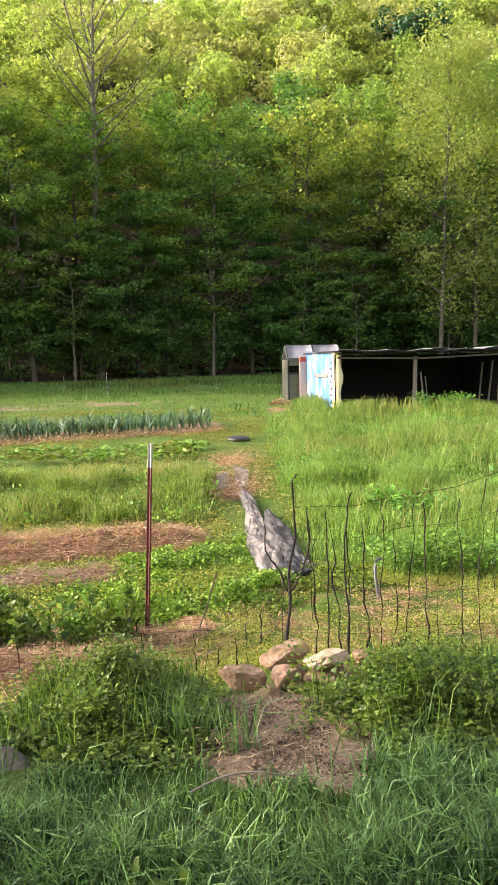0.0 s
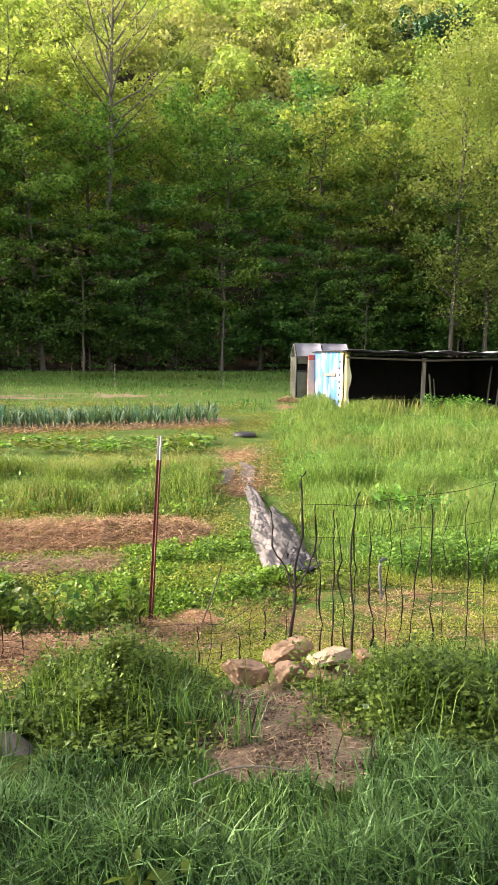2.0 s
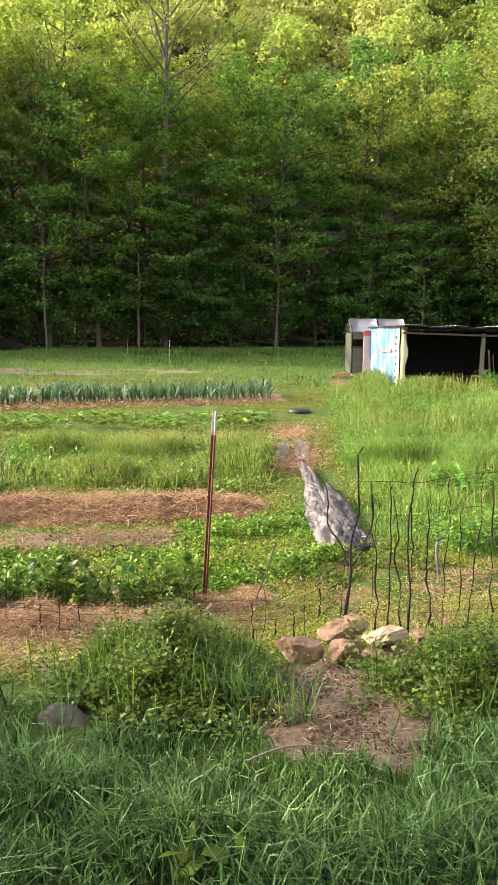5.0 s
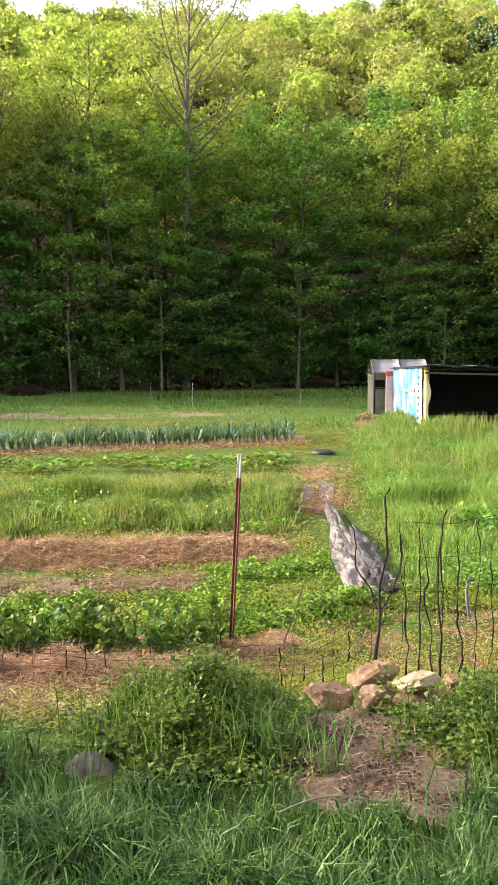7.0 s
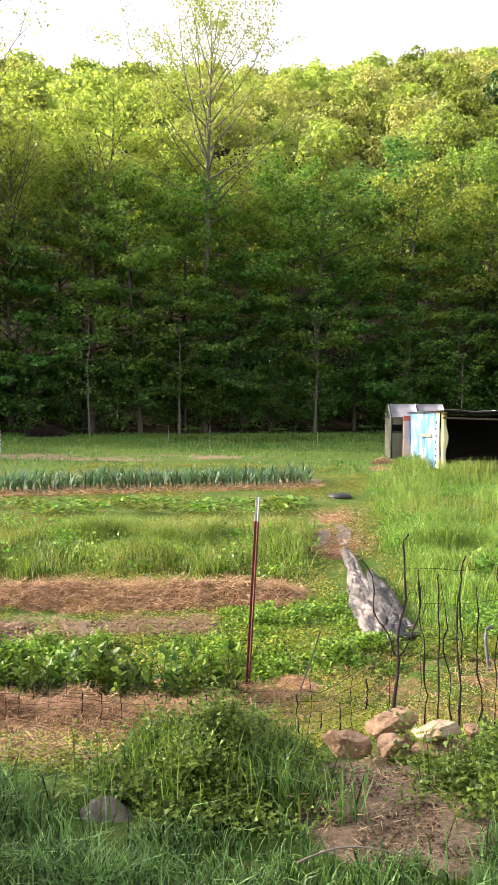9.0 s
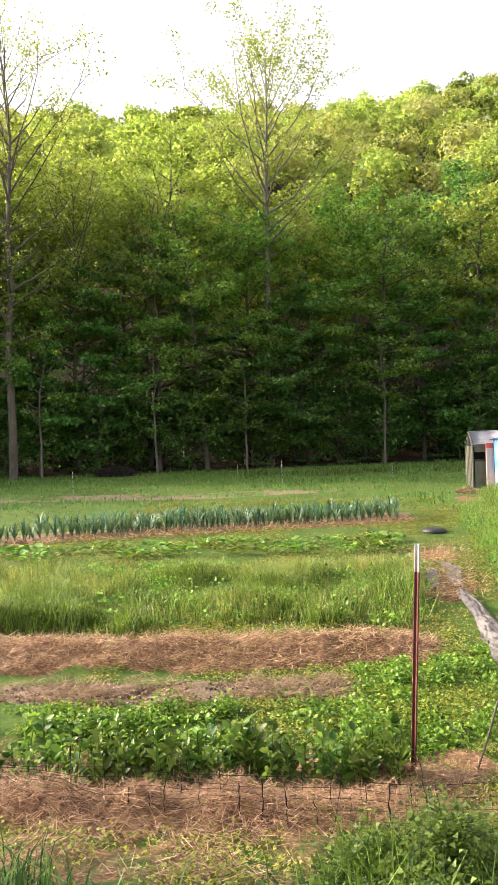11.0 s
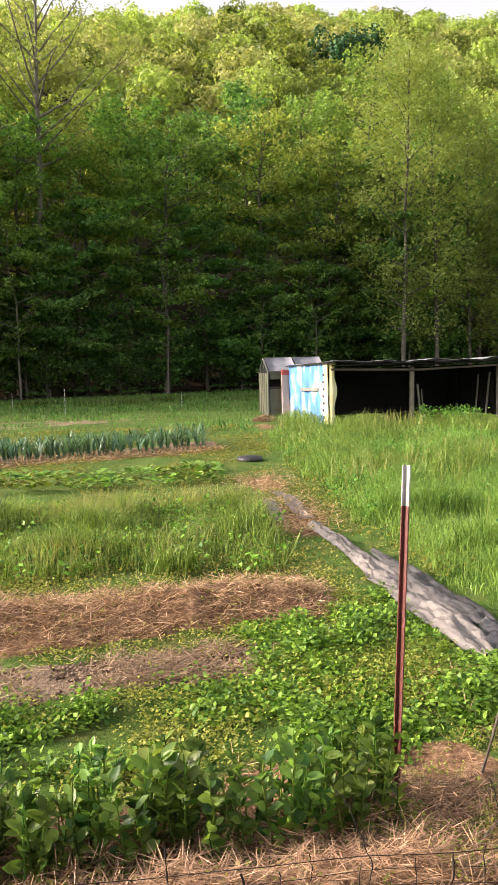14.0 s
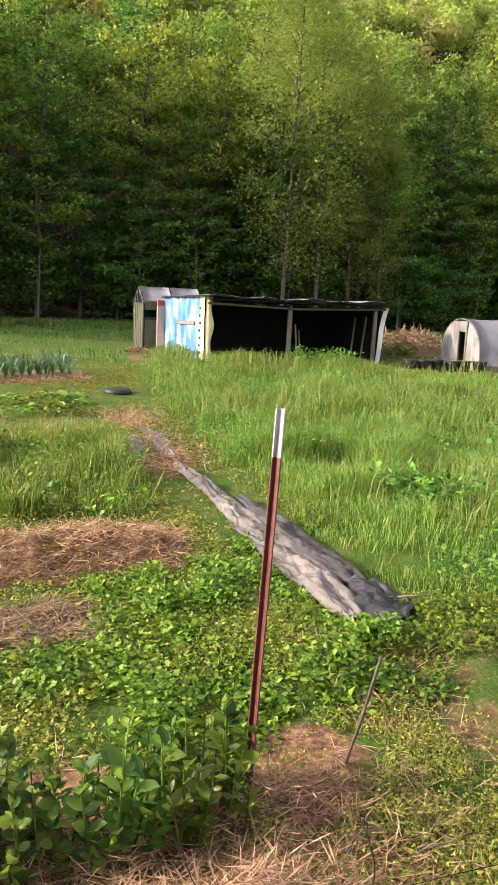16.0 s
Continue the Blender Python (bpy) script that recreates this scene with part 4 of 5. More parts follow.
def vine_stem(name, pts, r0, r1):
    pts = np.array(pts, float)
    t = np.linspace(0, 1, 26)
    s = np.linspace(0, 1, len(pts))
    P = np.stack([np.interp(t, s, pts[:, c]) for c in range(3)], 1)
    P[1:-1] = (P[:-2] + P[1:-1] * 2 + P[2:]) / 4
    P += np.cumsum(rng.normal(0, 0.0035, P.shape), 0)
    rod(name, P, (r0 + (r1 - r0) * t) * (1 + 0.18 * np.sin(t * 40)), M_VINE, vine, "", 7)


vine_stem("stem", [(0, 0, -0.05), (-0.02, -0.02, 0.25), (0.01, 0, 0.45), (0.0, 0, 0.6), (0.05, 0, 0.85), (0.02, 0, 1.1), (0.06, 0, 1.16)], 0.011, 0.004)
vine_stem("branch", [(0.0, 0, 0.5), (-0.05, 0, 0.62), (-0.13, 0.0, 0.72), (-0.12, 0, 0.9), (-0.2, 0, 1.0)], 0.006, 0.003)
vine_stem("branch", [(0.0, 0, 0.48), (0.08, 0, 0.6), (0.12, 0, 0.8), (0.1, 0, 1.0)], 0.007, 0.003)
vine_stem("branch", [(0.34, 0, -0.1), (0.36, 0, 0.3), (0.33, 0, 0.7), (0.36, 0, 0.95), (0.38, 0, 1.08)], 0.006, 0.004)
vine_stem("branch", [(0.22, 0, -0.1), (0.24, 0, 0.35), (0.22, 0, 0.75), (0.19, 0, 0.95)], 0.006, 0.003)
vine_stem("branch", [(-0.5, 0, -0.1), (-0.46, 0, 0.25), (-0.48, 0, 0.36), (-0.45, 0, 0.42)], 0.0022, 0.0014)
vine_stem("branch", [(-0.85, 0, -0.1), (-0.86, 0, 0.2), (-0.88, 0, 0.36), (-0.9, 0, 0.44), (-0.91, 0, 0.48)], 0.0028, 0.0014)
vine_stem("branch", [(-1.35, 0, -0.1), (-1.3, 0, 0.2), (-1.37, 0, 0.38), (-1.42, 0, 0.44)], 0.0022, 0.0014)

rs = empty("rusty_rod", "thin rusty rod leaning out of the straw", "rod", -0.45, 5.06, 0)
rod("shaft", [(-0.06, -0.08, -0.03), (0.026, -0.06, 0.21), (0.097, -0.04, 0.442)], 0.006, M_OLDBEAM, rs)
dv = empty("dry_twigs", "arching dry bramble twigs on the straw", "twigs", -0.6, 4.5, gz(-0.6, 4.5))
for q in range(4):
    kk = np.linspace(0, 1, 10)
    a0 = rng.uniform(-0.5, 0.9)
    ln = rng.uniform(0.2, 0.4)
    rod("twig", np.stack([rng.uniform(-0.1, 0.3) + ln * kk * math.cos(a0), ln * kk * math.sin(a0) * 0.5, 0.02 + 0.1 * np.sin(np.pi * kk * 0.9) * ln * 1.6], 1), 0.0025 - 0.0012 * kk, M_WOOD, dv, "", 5)

hose = empty("garden_hose_end", "short bent piece of grey hose sticking up from the path", "hose", 0.86, 5.6, 0)
kk = np.linspace(0, 1, 12)
rod("pipe", np.stack([0.03 - 0.09 * kk + 0.12 * kk ** 3, 0.12 * kk, -0.03 + 0.36 * np.sin(kk * 1.75)], 1), 0.013, M_HOSE, hose, "", 9)
rod("end_ring", [(0.03, 0, -0.02), (0.024, 0.005, 0.03)], 0.017, M_BLACK, hose, "", 9)

tw = empty("fallen_twig", "thin dry fallen twig lying in the lawn", "twig", -0.35, 2.05, gz(-0.35, 2.05) + 0.16)
kk = np.linspace(0, 1, 10)
rod("stem", np.stack([0.36 * kk, 0.1 * kk + 0.02 * np.sin(5 * kk), 0.03 * np.sin(3 * kk)], 1), 0.004 - 0.002 * kk, M_WOOD, tw, "", 5)
rod("side_shoot", np.stack([0.2 + 0.1 * kk, 0.06 + 0.09 * kk, 0.02 + 0.02 * kk], 1), 0.002 - 0.001 * kk, M_WOOD, tw, "", 4)

PILE = "rock pile at the fence"
rock("pale tan sandstone rock in the pile by the fence", 1, -0.185, 3.66, 0.235, 0.135, 0.105, 0.105, 12, 8, None, PILE)
rock("long brown sandstone rock tilted on the pile", 2, 0.07, 3.86, 0.295, 0.165, 0.1, 0.085, 14, -18, None, PILE)
rock("flat pale sandstone slab tilted on the pile", 3, 0.28, 3.8, 0.28, 0.15, 0.13, 0.06, 24, -16, M_PALEROCK, PILE)
rock("small rounded brown rock in the pile", 4, 0.025, 3.62, 0.255, 0.096, 0.078, 0.07, 5, 0, None, PILE)
rock("thin brown stone under the pale slab", 5, 0.23, 3.7, 0.205, 0.1, 0.087, 0.04, -8, 4, None, PILE)
rock("reddish stone at the foot of the pile", 6, -0.05, 3.55, 0.18, 0.1, 0.087, 0.087, 40, 12, None, PILE)
rock("dark stone at the foot of the pile", 7, -0.22, 3.52, 0.13, 0.087, 0.087, 0.078, 70, 6, None, PILE)
rock("small tan stone beside the pile", 8, 0.5, 3.92, 0.22, 0.075, 0.07, 0.07, 20, 0, None, PILE)
rock("small tan stone beside the pile", 9, 0.66, 3.94, 0.18, 0.087, 0.070, 0.07, 50, 5, None, PILE)
rock("small flat stone beside the pile", 10, 0.46, 3.66, 0.15, 0.087, 0.070, 0.035, 30, 0, M_PALEROCK, PILE)
rock("brown stone at the base of the pile", 11, 0.1, 3.84, 0.15, 0.13, 0.1, 0.09, 60, 4, None, PILE)
rock("brown stone at the base of the pile", 12, 0.36, 3.84, 0.15, 0.14, 0.1, 0.09, 10, -4, None, PILE)
rock("grey weathered rock lying in the long grass", 14, -1.1, 2.56, 0.33, 0.13, 0.1, 0.1, -15, 6, M_GREYROCK)


# ---- weed cloth on the path ----
M_DARKCLOTH = plain_mat("black_weed_cloth", (0.008, 0.008, 0.01), (0.045, 0.043, 0.05), 5, 0.5, 0, 0.35, dist=0.015)

M_MIDCLOTH = plain_mat("dark_grey_weed_cloth", (0.012, 0.011, 0.013), (0.08, 0.073, 0.07), 6, 0.6, 0, 0.35, dist=0.02)


def cloth_strip(label, knots, seed, rows=150, cols=34, lift=1.0, mat=M_TARP):
    ks = np.array(knots, float)
    t = np.linspace(ks[0, 0], ks[-1, 0], rows)
    cx, hw = np.interp(t, ks[:, 0], ks[:, 1]), np.interp(t, ks[:, 0], ks[:, 2])
    s = np.linspace(-1, 1, cols)
    Yg = t[:, None] + 0 * s[None]
    Xg = cx[:, None] + hw[:, None] * s[None] * (1 + 0.12 * vnoise(Yg, Yg * 0 + seed, 0.3) * np.sign(s)[None])
    ridge = lambda dx, dy, sc: 1 - np.abs(vnoise(Xg * 1.3 + 0.35 * Yg + dx, Yg * 0.5 + dy, sc)) * 1.7
    fold = 0.034 * ridge(seed, 1, 0.3) + 0.026 * ridge(3, seed, 0.12) + 0.014 * ridge(7, 5, 0.05) + 0.02 * np.abs(np.sin(s[None] * 2.6 + 2.2 * vnoise(Yg, Yg * 0 + seed + 3, 0.8)))
    fold = (0.75 * fold + 0.012 * ridge(2, 9, 0.03)) * lift
    Yg = Yg + 0.06 * vnoise(Xg, Yg + seed, 0.2)
    Zg = np.vectorize(gz)(Xg, Yg) + 0.035 + fold * (1 - 0.6 * s[None] ** 4)
    root = empty("weed_cloth", label, "cloth", 0, 0, 0)
    sheet("cloth", np.stack([Xg, Yg, Zg], -1), mat, root, "", 0.003)
    return root


w1 = cloth_strip("crumpled pale grey weed-barrier cloth lying along the path", [(6.25, 0.08, 0.05), (6.4, 0.07, 0.1), (6.8, 0.07, 0.14), (7.3, 0.03, 0.16), (8.0, 0.0, 0.15), (8.6, -0.03, 0.12), (9.2, -0.05, 0.09), (9.8, -0.08, 0.09), (10.6, -0.14, 0.08)], 3)
cloth_strip("crumpled dark grey weed-barrier cloth beside the paler strip", [(6.7, 0.3, 0.05), (6.95, 0.29, 0.1), (7.5, 0.25, 0.12), (8.1, 0.22, 0.12), (8.6, 0.17, 0.09), (9.1, 0.13, 0.04)], 11, 90, 24, 1.0, M_MIDCLOTH)
cloth_strip("bunched black end of weed cloth lying on the path", [(6.1, 0.25, 0.05), (6.25, 0.28, 0.14), (6.45, 0.31, 0.18), (6.75, 0.3, 0.09)], 5, 50, 30, 1.1, M_DARKCLOTH)
kk = np.linspace(-1, 1, 20)
cloth_strip("narrow grey cloth strip half buried in straw", [(11.0, -0.15, 0.08), (11.6, -0.18, 0.1), (12.4, -0.17, 0.11), (13.0, -0.25, 0.08)], 8, 26, 9, 0.35)
cloth_strip("narrow grey cloth strip half buried in straw", [(11.0, -0.5, 0.07), (11.6, -0.48, 0.09), (12.3, -0.46, 0.07)], 9, 26, 9, 0.35)
rod("edge_wire", np.stack([0.36 + 0.16 * kk ** 2 + 0.12 * kk, 6.35 + 0.12 * kk, 0.14 - 0.05 * kk], 1), 0.004, M_WOOD, w1, "thin pale stick")

lid = empty("rubber_mat", "round dark rubber mat lying in the grass path", "mat", -0.24, 16.8, float(ground_z(-0.24, 16.8)))
a = np.linspace(0, 2 * np.pi, 25)
put("disc", mesh_of("disc", *tube([(0, 0, 0.0), (0, 0, 0.03), (0, 0, 0.07), (0, 0, 0.09), (0, 0, 0.095)], [0.25, 0.26, 0.22, 0.13, 0.01], 24), M_BLACK, True), lid)


def far_stake(x, y, top, first=None):
    z = float(ground_z(x, y))
    root = empty("electric_fence_stake", "thin white fence stake standing in the field", "stake", x, y, z, 0, "fence stakes")
    rod("shaft", [(0, 0, -0.1), (0, 0, top - z)], 0.013, M_WHITE, root)
    for q in range(4):
        rod("clip", [(0, 0, (0.25 + 0.2 * q) * (top - z)), (0, 0, (0.3 + 0.2 * q) * (top - z))], 0.018, M_BLACK, root)


far_stake(-5.47, 31.4, 1.36)
far_stake(-12.8, 28.0, 1.2)
far_stake(-1.2, 33.5, 1.1)
far_stake(-8.3, 36.5, 1.15)


# ---- compost heap and dry weeds between shed and hoop house ----
def heap(x, y, sx, sy, h, mat, name, label, stalk=None):
    uu, vv = np.meshgrid(np.linspace(-1, 1, 34), np.linspace(-1, 1, 26))
    zz = np.clip(1 - uu ** 2 - vv ** 2, 0, 1) ** 0.7 * h + 0.12 * h * vnoise(uu, vv, 0.25) - 0.15
    P = np.stack([x + uu * sx, y + vv * sy, ground_z(x + uu * sx, y + vv * sy) + zz], -1)
    root = empty(name, label, "heap", x, y, 0)
    o = sheet("mound", P - np.array([x, y, 0]), mat, root, "", 0.02)
    rg = rng_of(int(abs(x) * 10))
    n = 2600
    a_, b_ = rg.uniform(-0.9, 0.9, n), rg.uniform(-0.9, 0.9, n)
    zc = np.clip(1 - a_ ** 2 - b_ ** 2, 0, 1) ** 0.7 * h - 0.1
    C = np.stack([a_ * sx, b_ * sy, ground_z(x + a_ * sx, y + b_ * sy) + zc], 1)
    V, F = leaves(C, rg.normal(0, 1, (n, 3)) * np.array([1, 1, 0.6]), rg.normal(0, 1, (n, 3)), rg.uniform(0.2, 0.5, n) * min(1.0, sx), 0.03)
    put("stalk_cover", mesh_of("stalk_cover", V, F, stalk or M_OLDSTRAW), root)


heap(11.0, 28.4, 1.7, 1.1, 0.85, M_OLDSTRAW, "compost_heap", "heap of dry brown stalks and straw")
heap(1.15, 25.8, 0.35, 0.3, 0.2, M_OLDSTRAW, "straw_pile", "small pile of dry straw beside the greenhouse")
heap(-15.5, 39.8, 1.1, 0.5, 0.45, M_DARKWOOD_SHADE, "brush_pile", "dark brush pile at the forest edge", M_VINE)


# ---- plants ----
def scatter(n, x0, x1, y0, y1, density, rng):
    """Places on the ground, kept by a density from 0 to 1."""
    out = []
    got = 0
    for _ in range(12):
        X_, Y_ = rng.uniform(x0, x1, n), rng.uniform(y0, y1, n)
        keep = rng.uniform(0, 1, n) < density(X_, Y_)
        out.append(np.stack([X_[keep], Y_[keep]], 1))
        got += int(keep.sum())
        if got >= n:
            break
    P = np.concatenate(out)[:n]
    return np.column_stack([P, surf(P[:, 0], P[:, 1])])


def stuff(name, pieces, mat, label, category="grass"):
    V, F = join(pieces)
    return tagged(put(name, mesh_of(name, V, F, mat)), label, category, "", "stuff")


def bare_ground(x, y):
    return np.maximum(straw_mask(x, y), soil_mask(x, y))


def on_cloth(x, y):
    c = np.interp(y, [6.3, 7.3, 8.7, 9.4, 10.5, 13.0], [0.2, 0.14, 0.08, 0.05, -0.12, -0.25])
    return (np.abs(x - c) < 0.25) & (y > 6.15) & (y < 10.4)


def herb_leaves(P, height, size, per, rng, spread=0.06):
    """Small leaves up the stem of a low plant at each place."""
    Q = np.repeat(P, per, 0)
    n = len(Q)
    hh = np.repeat(np.broadcast_to(height, (len(P),)), per)
    f = rng.uniform(0.15, 1.0, n)
    C = Q + np.column_stack([rng.normal(0, spread, n) * (0.5 + f), rng.normal(0, spread, n) * (0.5 + f), hh * f])
    A = np.column_stack([rng.normal(0, 1, n), rng.normal(0, 1, n), rng.normal(0.25, 0.4, n)])
    N = np.column_stack([rng.normal(0, 0.4, n), rng.normal(0, 0.4, n), np.ones(n)])
    L = size * rng.uniform(0.6, 1.3, n)
    if size < 0.03:
        return sprigs(C, A, N, L, L * 0.75)
    return leaves(C, A, N, L, L * 0.7)


rng = rng_of(101)
# near lawn: broad arching blades in tufts
lawn_edge = lambda x: 2.5 + 0.16 * vnoise(x, x * 0, 0.6) + 0.12 * sstep(0.9, 1.6, -x) - 0.22 * np.exp(-((x - 0.02) / 0.5) ** 2)
den = lambda x, y: (1 - 0.97 * sstep(0.25, 0.6, soil_mask(x, y))) * (1 - sstep(-0.1, 0.25, y - lawn_edge(x))) * np.clip(0.35 + 1.2 * vnoise(x, y, 0.14), 0.14, 1) * (1 - 0.9 * (((x + 1.08) / 0.14) ** 2 + ((y - 2.46) / 0.16) ** 2 < 1))
P = scatter(50000, -3.2, 2.6, 0.9, 3.3, den, rng)
h = 0.06 + 0.1 * np.clip(vnoise(P[:, 0], P[:, 1], 0.22) + 0.4, 0, 1.3) + rng.uniform(0, 0.07, len(P))
P2 = scatter(5000, -3.2, 2.6, 0.9, 3.2, lambda x, y: den(x, y) * np.clip(vnoise(x + 31, y, 0.25) * 2, 0, 1) * (1 - np.exp(-(x / 0.6) ** 2) * (y > 1.85)), rng)
stuff("lawn_grass", [blades(P, h, rng.uniform(0.004, 0.009, len(P)), 1.1, rng), blades(P2, rng.uniform(0.14, 0.26, len(P2)), rng.uniform(0.006, 0.011, len(P2)), 1.5, rng)], M_LAWN, "lush uncut bluish-green lawn grass in shade")
P = scatter(8000, -9, 8, -7, 3.0, lambda x, y: np.clip(0.5 + 0.7 * vnoise(x, y, 0.4), 0.1, 1) * (1 - (x > -3.1) * (x < 2.5) * (y > 1.0)), rng)
stuff("lawn_grass", [blades(P, rng.uniform(0.1, 0.24, len(P)), rng.uniform(0.01, 0.02, len(P)), 1.3, rng)], M_LAWN, "uncut lawn grass around the walker")
P = np.array([(-0.5, 1.72), (-0.47, 1.66), (-0.36, 1.7)])
stuff("lawn_weeds", [herb_leaves(np.column_stack([P, surf(P[:, 0], P[:, 1])]), 0.13, 0.065, 7, rng, 0.02)], M_CLOVER, "broad-leaved bright green weed in the lawn", "weeds")
# long grass tufts by the rock and in the herb patch
tuft = lambda x, y: np.maximum.reduce([np.exp(-(((x - a) / c) ** 2 + ((y - b) / d) ** 2) * 1.5) for a, b, c, d in
                                        ((-0.72, 3.55, 0.1, 0.1), (-2.3, 2.7, 0.35, 0.2), (0.95, 3.0, 0.3, 0.2), (-0.42, 2.72, 0.14, 0.12), (-0.2, 2.62, 0.08, 0.06), (1.3, 3.5, 0.3, 0.2))])
P = scatter(1700, -2.6, 2.2, 2.3, 4.0, tuft, rng)
stuff("long_grass", [blades(P, rng.uniform(0.15, 0.36, len(P)), rng.uniform(0.005, 0.009, len(P)), 0.9, rng)], M_LAWN, "tufts of long green grass beside the fence")
# herbs on the bank below the fence
herbs = lambda x, y: np.clip(np.maximum.reduce([np.exp(-(((x - a) / c) ** 2 + ((y - b) / d) ** 2) * 1.2) for a, b, c, d in
                                                 ((-0.78, 3.05, 0.33, 0.42), (-0.6, 3.45, 0.14, 0.12), (0.64, 3.05, 0.36, 0.4), (1.25, 3.3, 0.5, 0.4), (0.15, 3.4, 0.16, 0.14), (1.9, 3.2, 0.5, 0.4))]) * 1.1, 0, 1) * (1 - 0.85 * sstep(0.3, 0.6, soil_mask(x, y))) * (1 - 0.9 * (np.abs(x - 0.08) < 0.4) * (y > 3.12)) * (1 - 0.85 * sstep(2.85, 3.05, y) * sstep(1.12, 1.25, -x))
P = scatter(11500, -2.4, 2.0, 2.45, 3.95, lambda x, y: herbs(x, y) * (1 - (((x + 1.08) / 0.15) ** 2 + ((y - 2.45) / 0.22) ** 2 < 1)), rng)
hh = (0.07 + 0.07 * (P[:, 0] < -0.35) * herbs(P[:, 0], P[:, 1])) + 0.27 * herbs(P[:, 0], P[:, 1]) * np.clip(0.6 + 1.3 * vnoise(P[:, 0], P[:, 1], 0.13), 0.1, 1.6) * rng.uniform(0.4, 1.2, len(P)) * (1 - 0.5 * sstep(3.1, 3.5, P[:, 1])) * np.where(P[:, 0] > 0, 0.72, 0.7)
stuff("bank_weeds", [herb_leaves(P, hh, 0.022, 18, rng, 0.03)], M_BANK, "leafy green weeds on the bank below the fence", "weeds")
big = scatter(260, -0.8, 2.0, 3.1, 3.9, lambda x, y: herbs(x, y) * np.clip(vnoise(x, y, 0.3) + 0.3, 0, 1), rng)
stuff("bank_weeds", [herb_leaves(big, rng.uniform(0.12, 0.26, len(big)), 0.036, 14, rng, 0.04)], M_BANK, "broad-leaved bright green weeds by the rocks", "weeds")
tall_herb = scatter(260, -1.3, 2.0, 2.7, 3.7, lambda x, y: herbs(x, y) * np.clip(0.3 + vnoise(x, y, 0.2), 0, 1), rng)
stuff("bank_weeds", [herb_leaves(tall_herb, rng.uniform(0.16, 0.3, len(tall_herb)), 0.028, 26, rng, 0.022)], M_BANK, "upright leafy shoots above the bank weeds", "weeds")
stems = scatter(3400, -3.0, 2.6, 2.5, 3.95, herbs, rng)
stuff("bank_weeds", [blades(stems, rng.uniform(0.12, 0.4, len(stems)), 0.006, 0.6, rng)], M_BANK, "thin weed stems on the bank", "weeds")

# low cover on the garden paths
M_PATHWEED = leaf_mat("yellowed_path_weeds", (0.08, 0.12, 0.015), (0.42, 0.42, 0.08), 0.3, 0.6)
den = lambda x, y: np.clip(0.55 + 0.9 * vnoise(x + 20, y, 0.28) + 0.3 * vnoise(x, y, 0.9), 0.02, 1) * (1 - 0.6 * bare_ground(x, y)) * ~on_cloth(x, y)
P = scatter(15000, -0.9, 2.6, 4.1, 6.6, den, rng)
stuff("path_grass", [blades(P, rng.uniform(0.02, 0.09, len(P)), rng.uniform(0.002, 0.005, len(P)), 1.2, rng)], M_PATHWEED, "short yellow-green grass over the straw path")
P = scatter(9000, -0.9, 2.6, 4.1, 6.6, den, rng)
stuff("path_weeds", [herb_leaves(P, rng.uniform(0.02, 0.07, len(P)), 0.013, 8, rng, 0.03)], M_PATHWEED, "low yellow-green weeds over the straw path", "weeds")
P = scatter(5200, -3.6, -0.3, 3.0, 8.6, lambda x, y: den(x, y) * (1 - 0.8 * bare_ground(x, y)), rng)
stuff("path_weeds", [herb_leaves(P, rng.uniform(0.02, 0.08, len(P)), 0.02, 6, rng, 0.03)], M_PATHWEED, "low yellow-green weeds between the beds", "weeds")
P = scatter(15000, -8, 1.0, 8.2, 24, lambda x, y: np.clip(0.5 + 0.8 * vnoise(x, y, 0.7), 0.05, 1) * (1 - 0.85 * bare_ground(x, y)) * ~on_cloth(x, y), rng)
stuff("path_weeds", [herb_leaves(P, rng.uniform(0.03, 0.1, len(P)), 0.029, 5, rng, 0.05)], M_PATHWEED, "low weeds and short grass over the garden", "weeds")

# clover and nettles bed
def clover_den(x, y):
    s = along(x, y) + 0.15 * vnoise(x, y, 0.4)
    left = (sstep(5.5, 5.65, s) - sstep(6.1, 6.3, s)) * (x < -0.9) * np.clip(0.55 + 0.9 * vnoise(x, y, 0.4), 0, 1)
    mid = (sstep(5.25, 5.5, s) - sstep(6.5, 7.0, y - 0.9 * np.clip(x + 0.75, 0, 1) - 0.4)) * sstep(-1.35, -1.1, x) * (1 - sstep(0.1, 0.3, x))
    return np.clip(np.maximum(left, mid), 0, 1) * (1 - 0.7 * soil_mask(x, y)) * (1 - 0.9 * straw_mask(x, y)) * np.clip(0.55 + 1.1 * vnoise(x + 3, y, 0.25), 0.04, 1) * ~on_cloth(x, y)


P = scatter(5200, -4.2, 0.5, 5.1, 8.0, clover_den, rng)
stuff("clover_bed", [herb_leaves(P, 0.02 + 0.13 * np.clip(0.4 + vnoise(P[:, 0], P[:, 1], 0.22), 0.05, 1.2) * rng.uniform(0.3, 1.2, len(P)), 0.034, 11, rng, 0.04)], M_CLOVER, "dense bright green clover and mint bed", "groundcover")
P = scatter(700, -0.3, 0.9, 5.8, 6.5, lambda x, y: (1 - sstep(0.7, 1.1, x)) * ~on_cloth(x, y) * 1.0, rng)
stuff("clover_bed", [herb_leaves(P, rng.uniform(0.04, 0.09, len(P)), 0.027, 9, rng, 0.035)], M_CLOVER, "bright green clover beside the grey cloth", "groundcover")

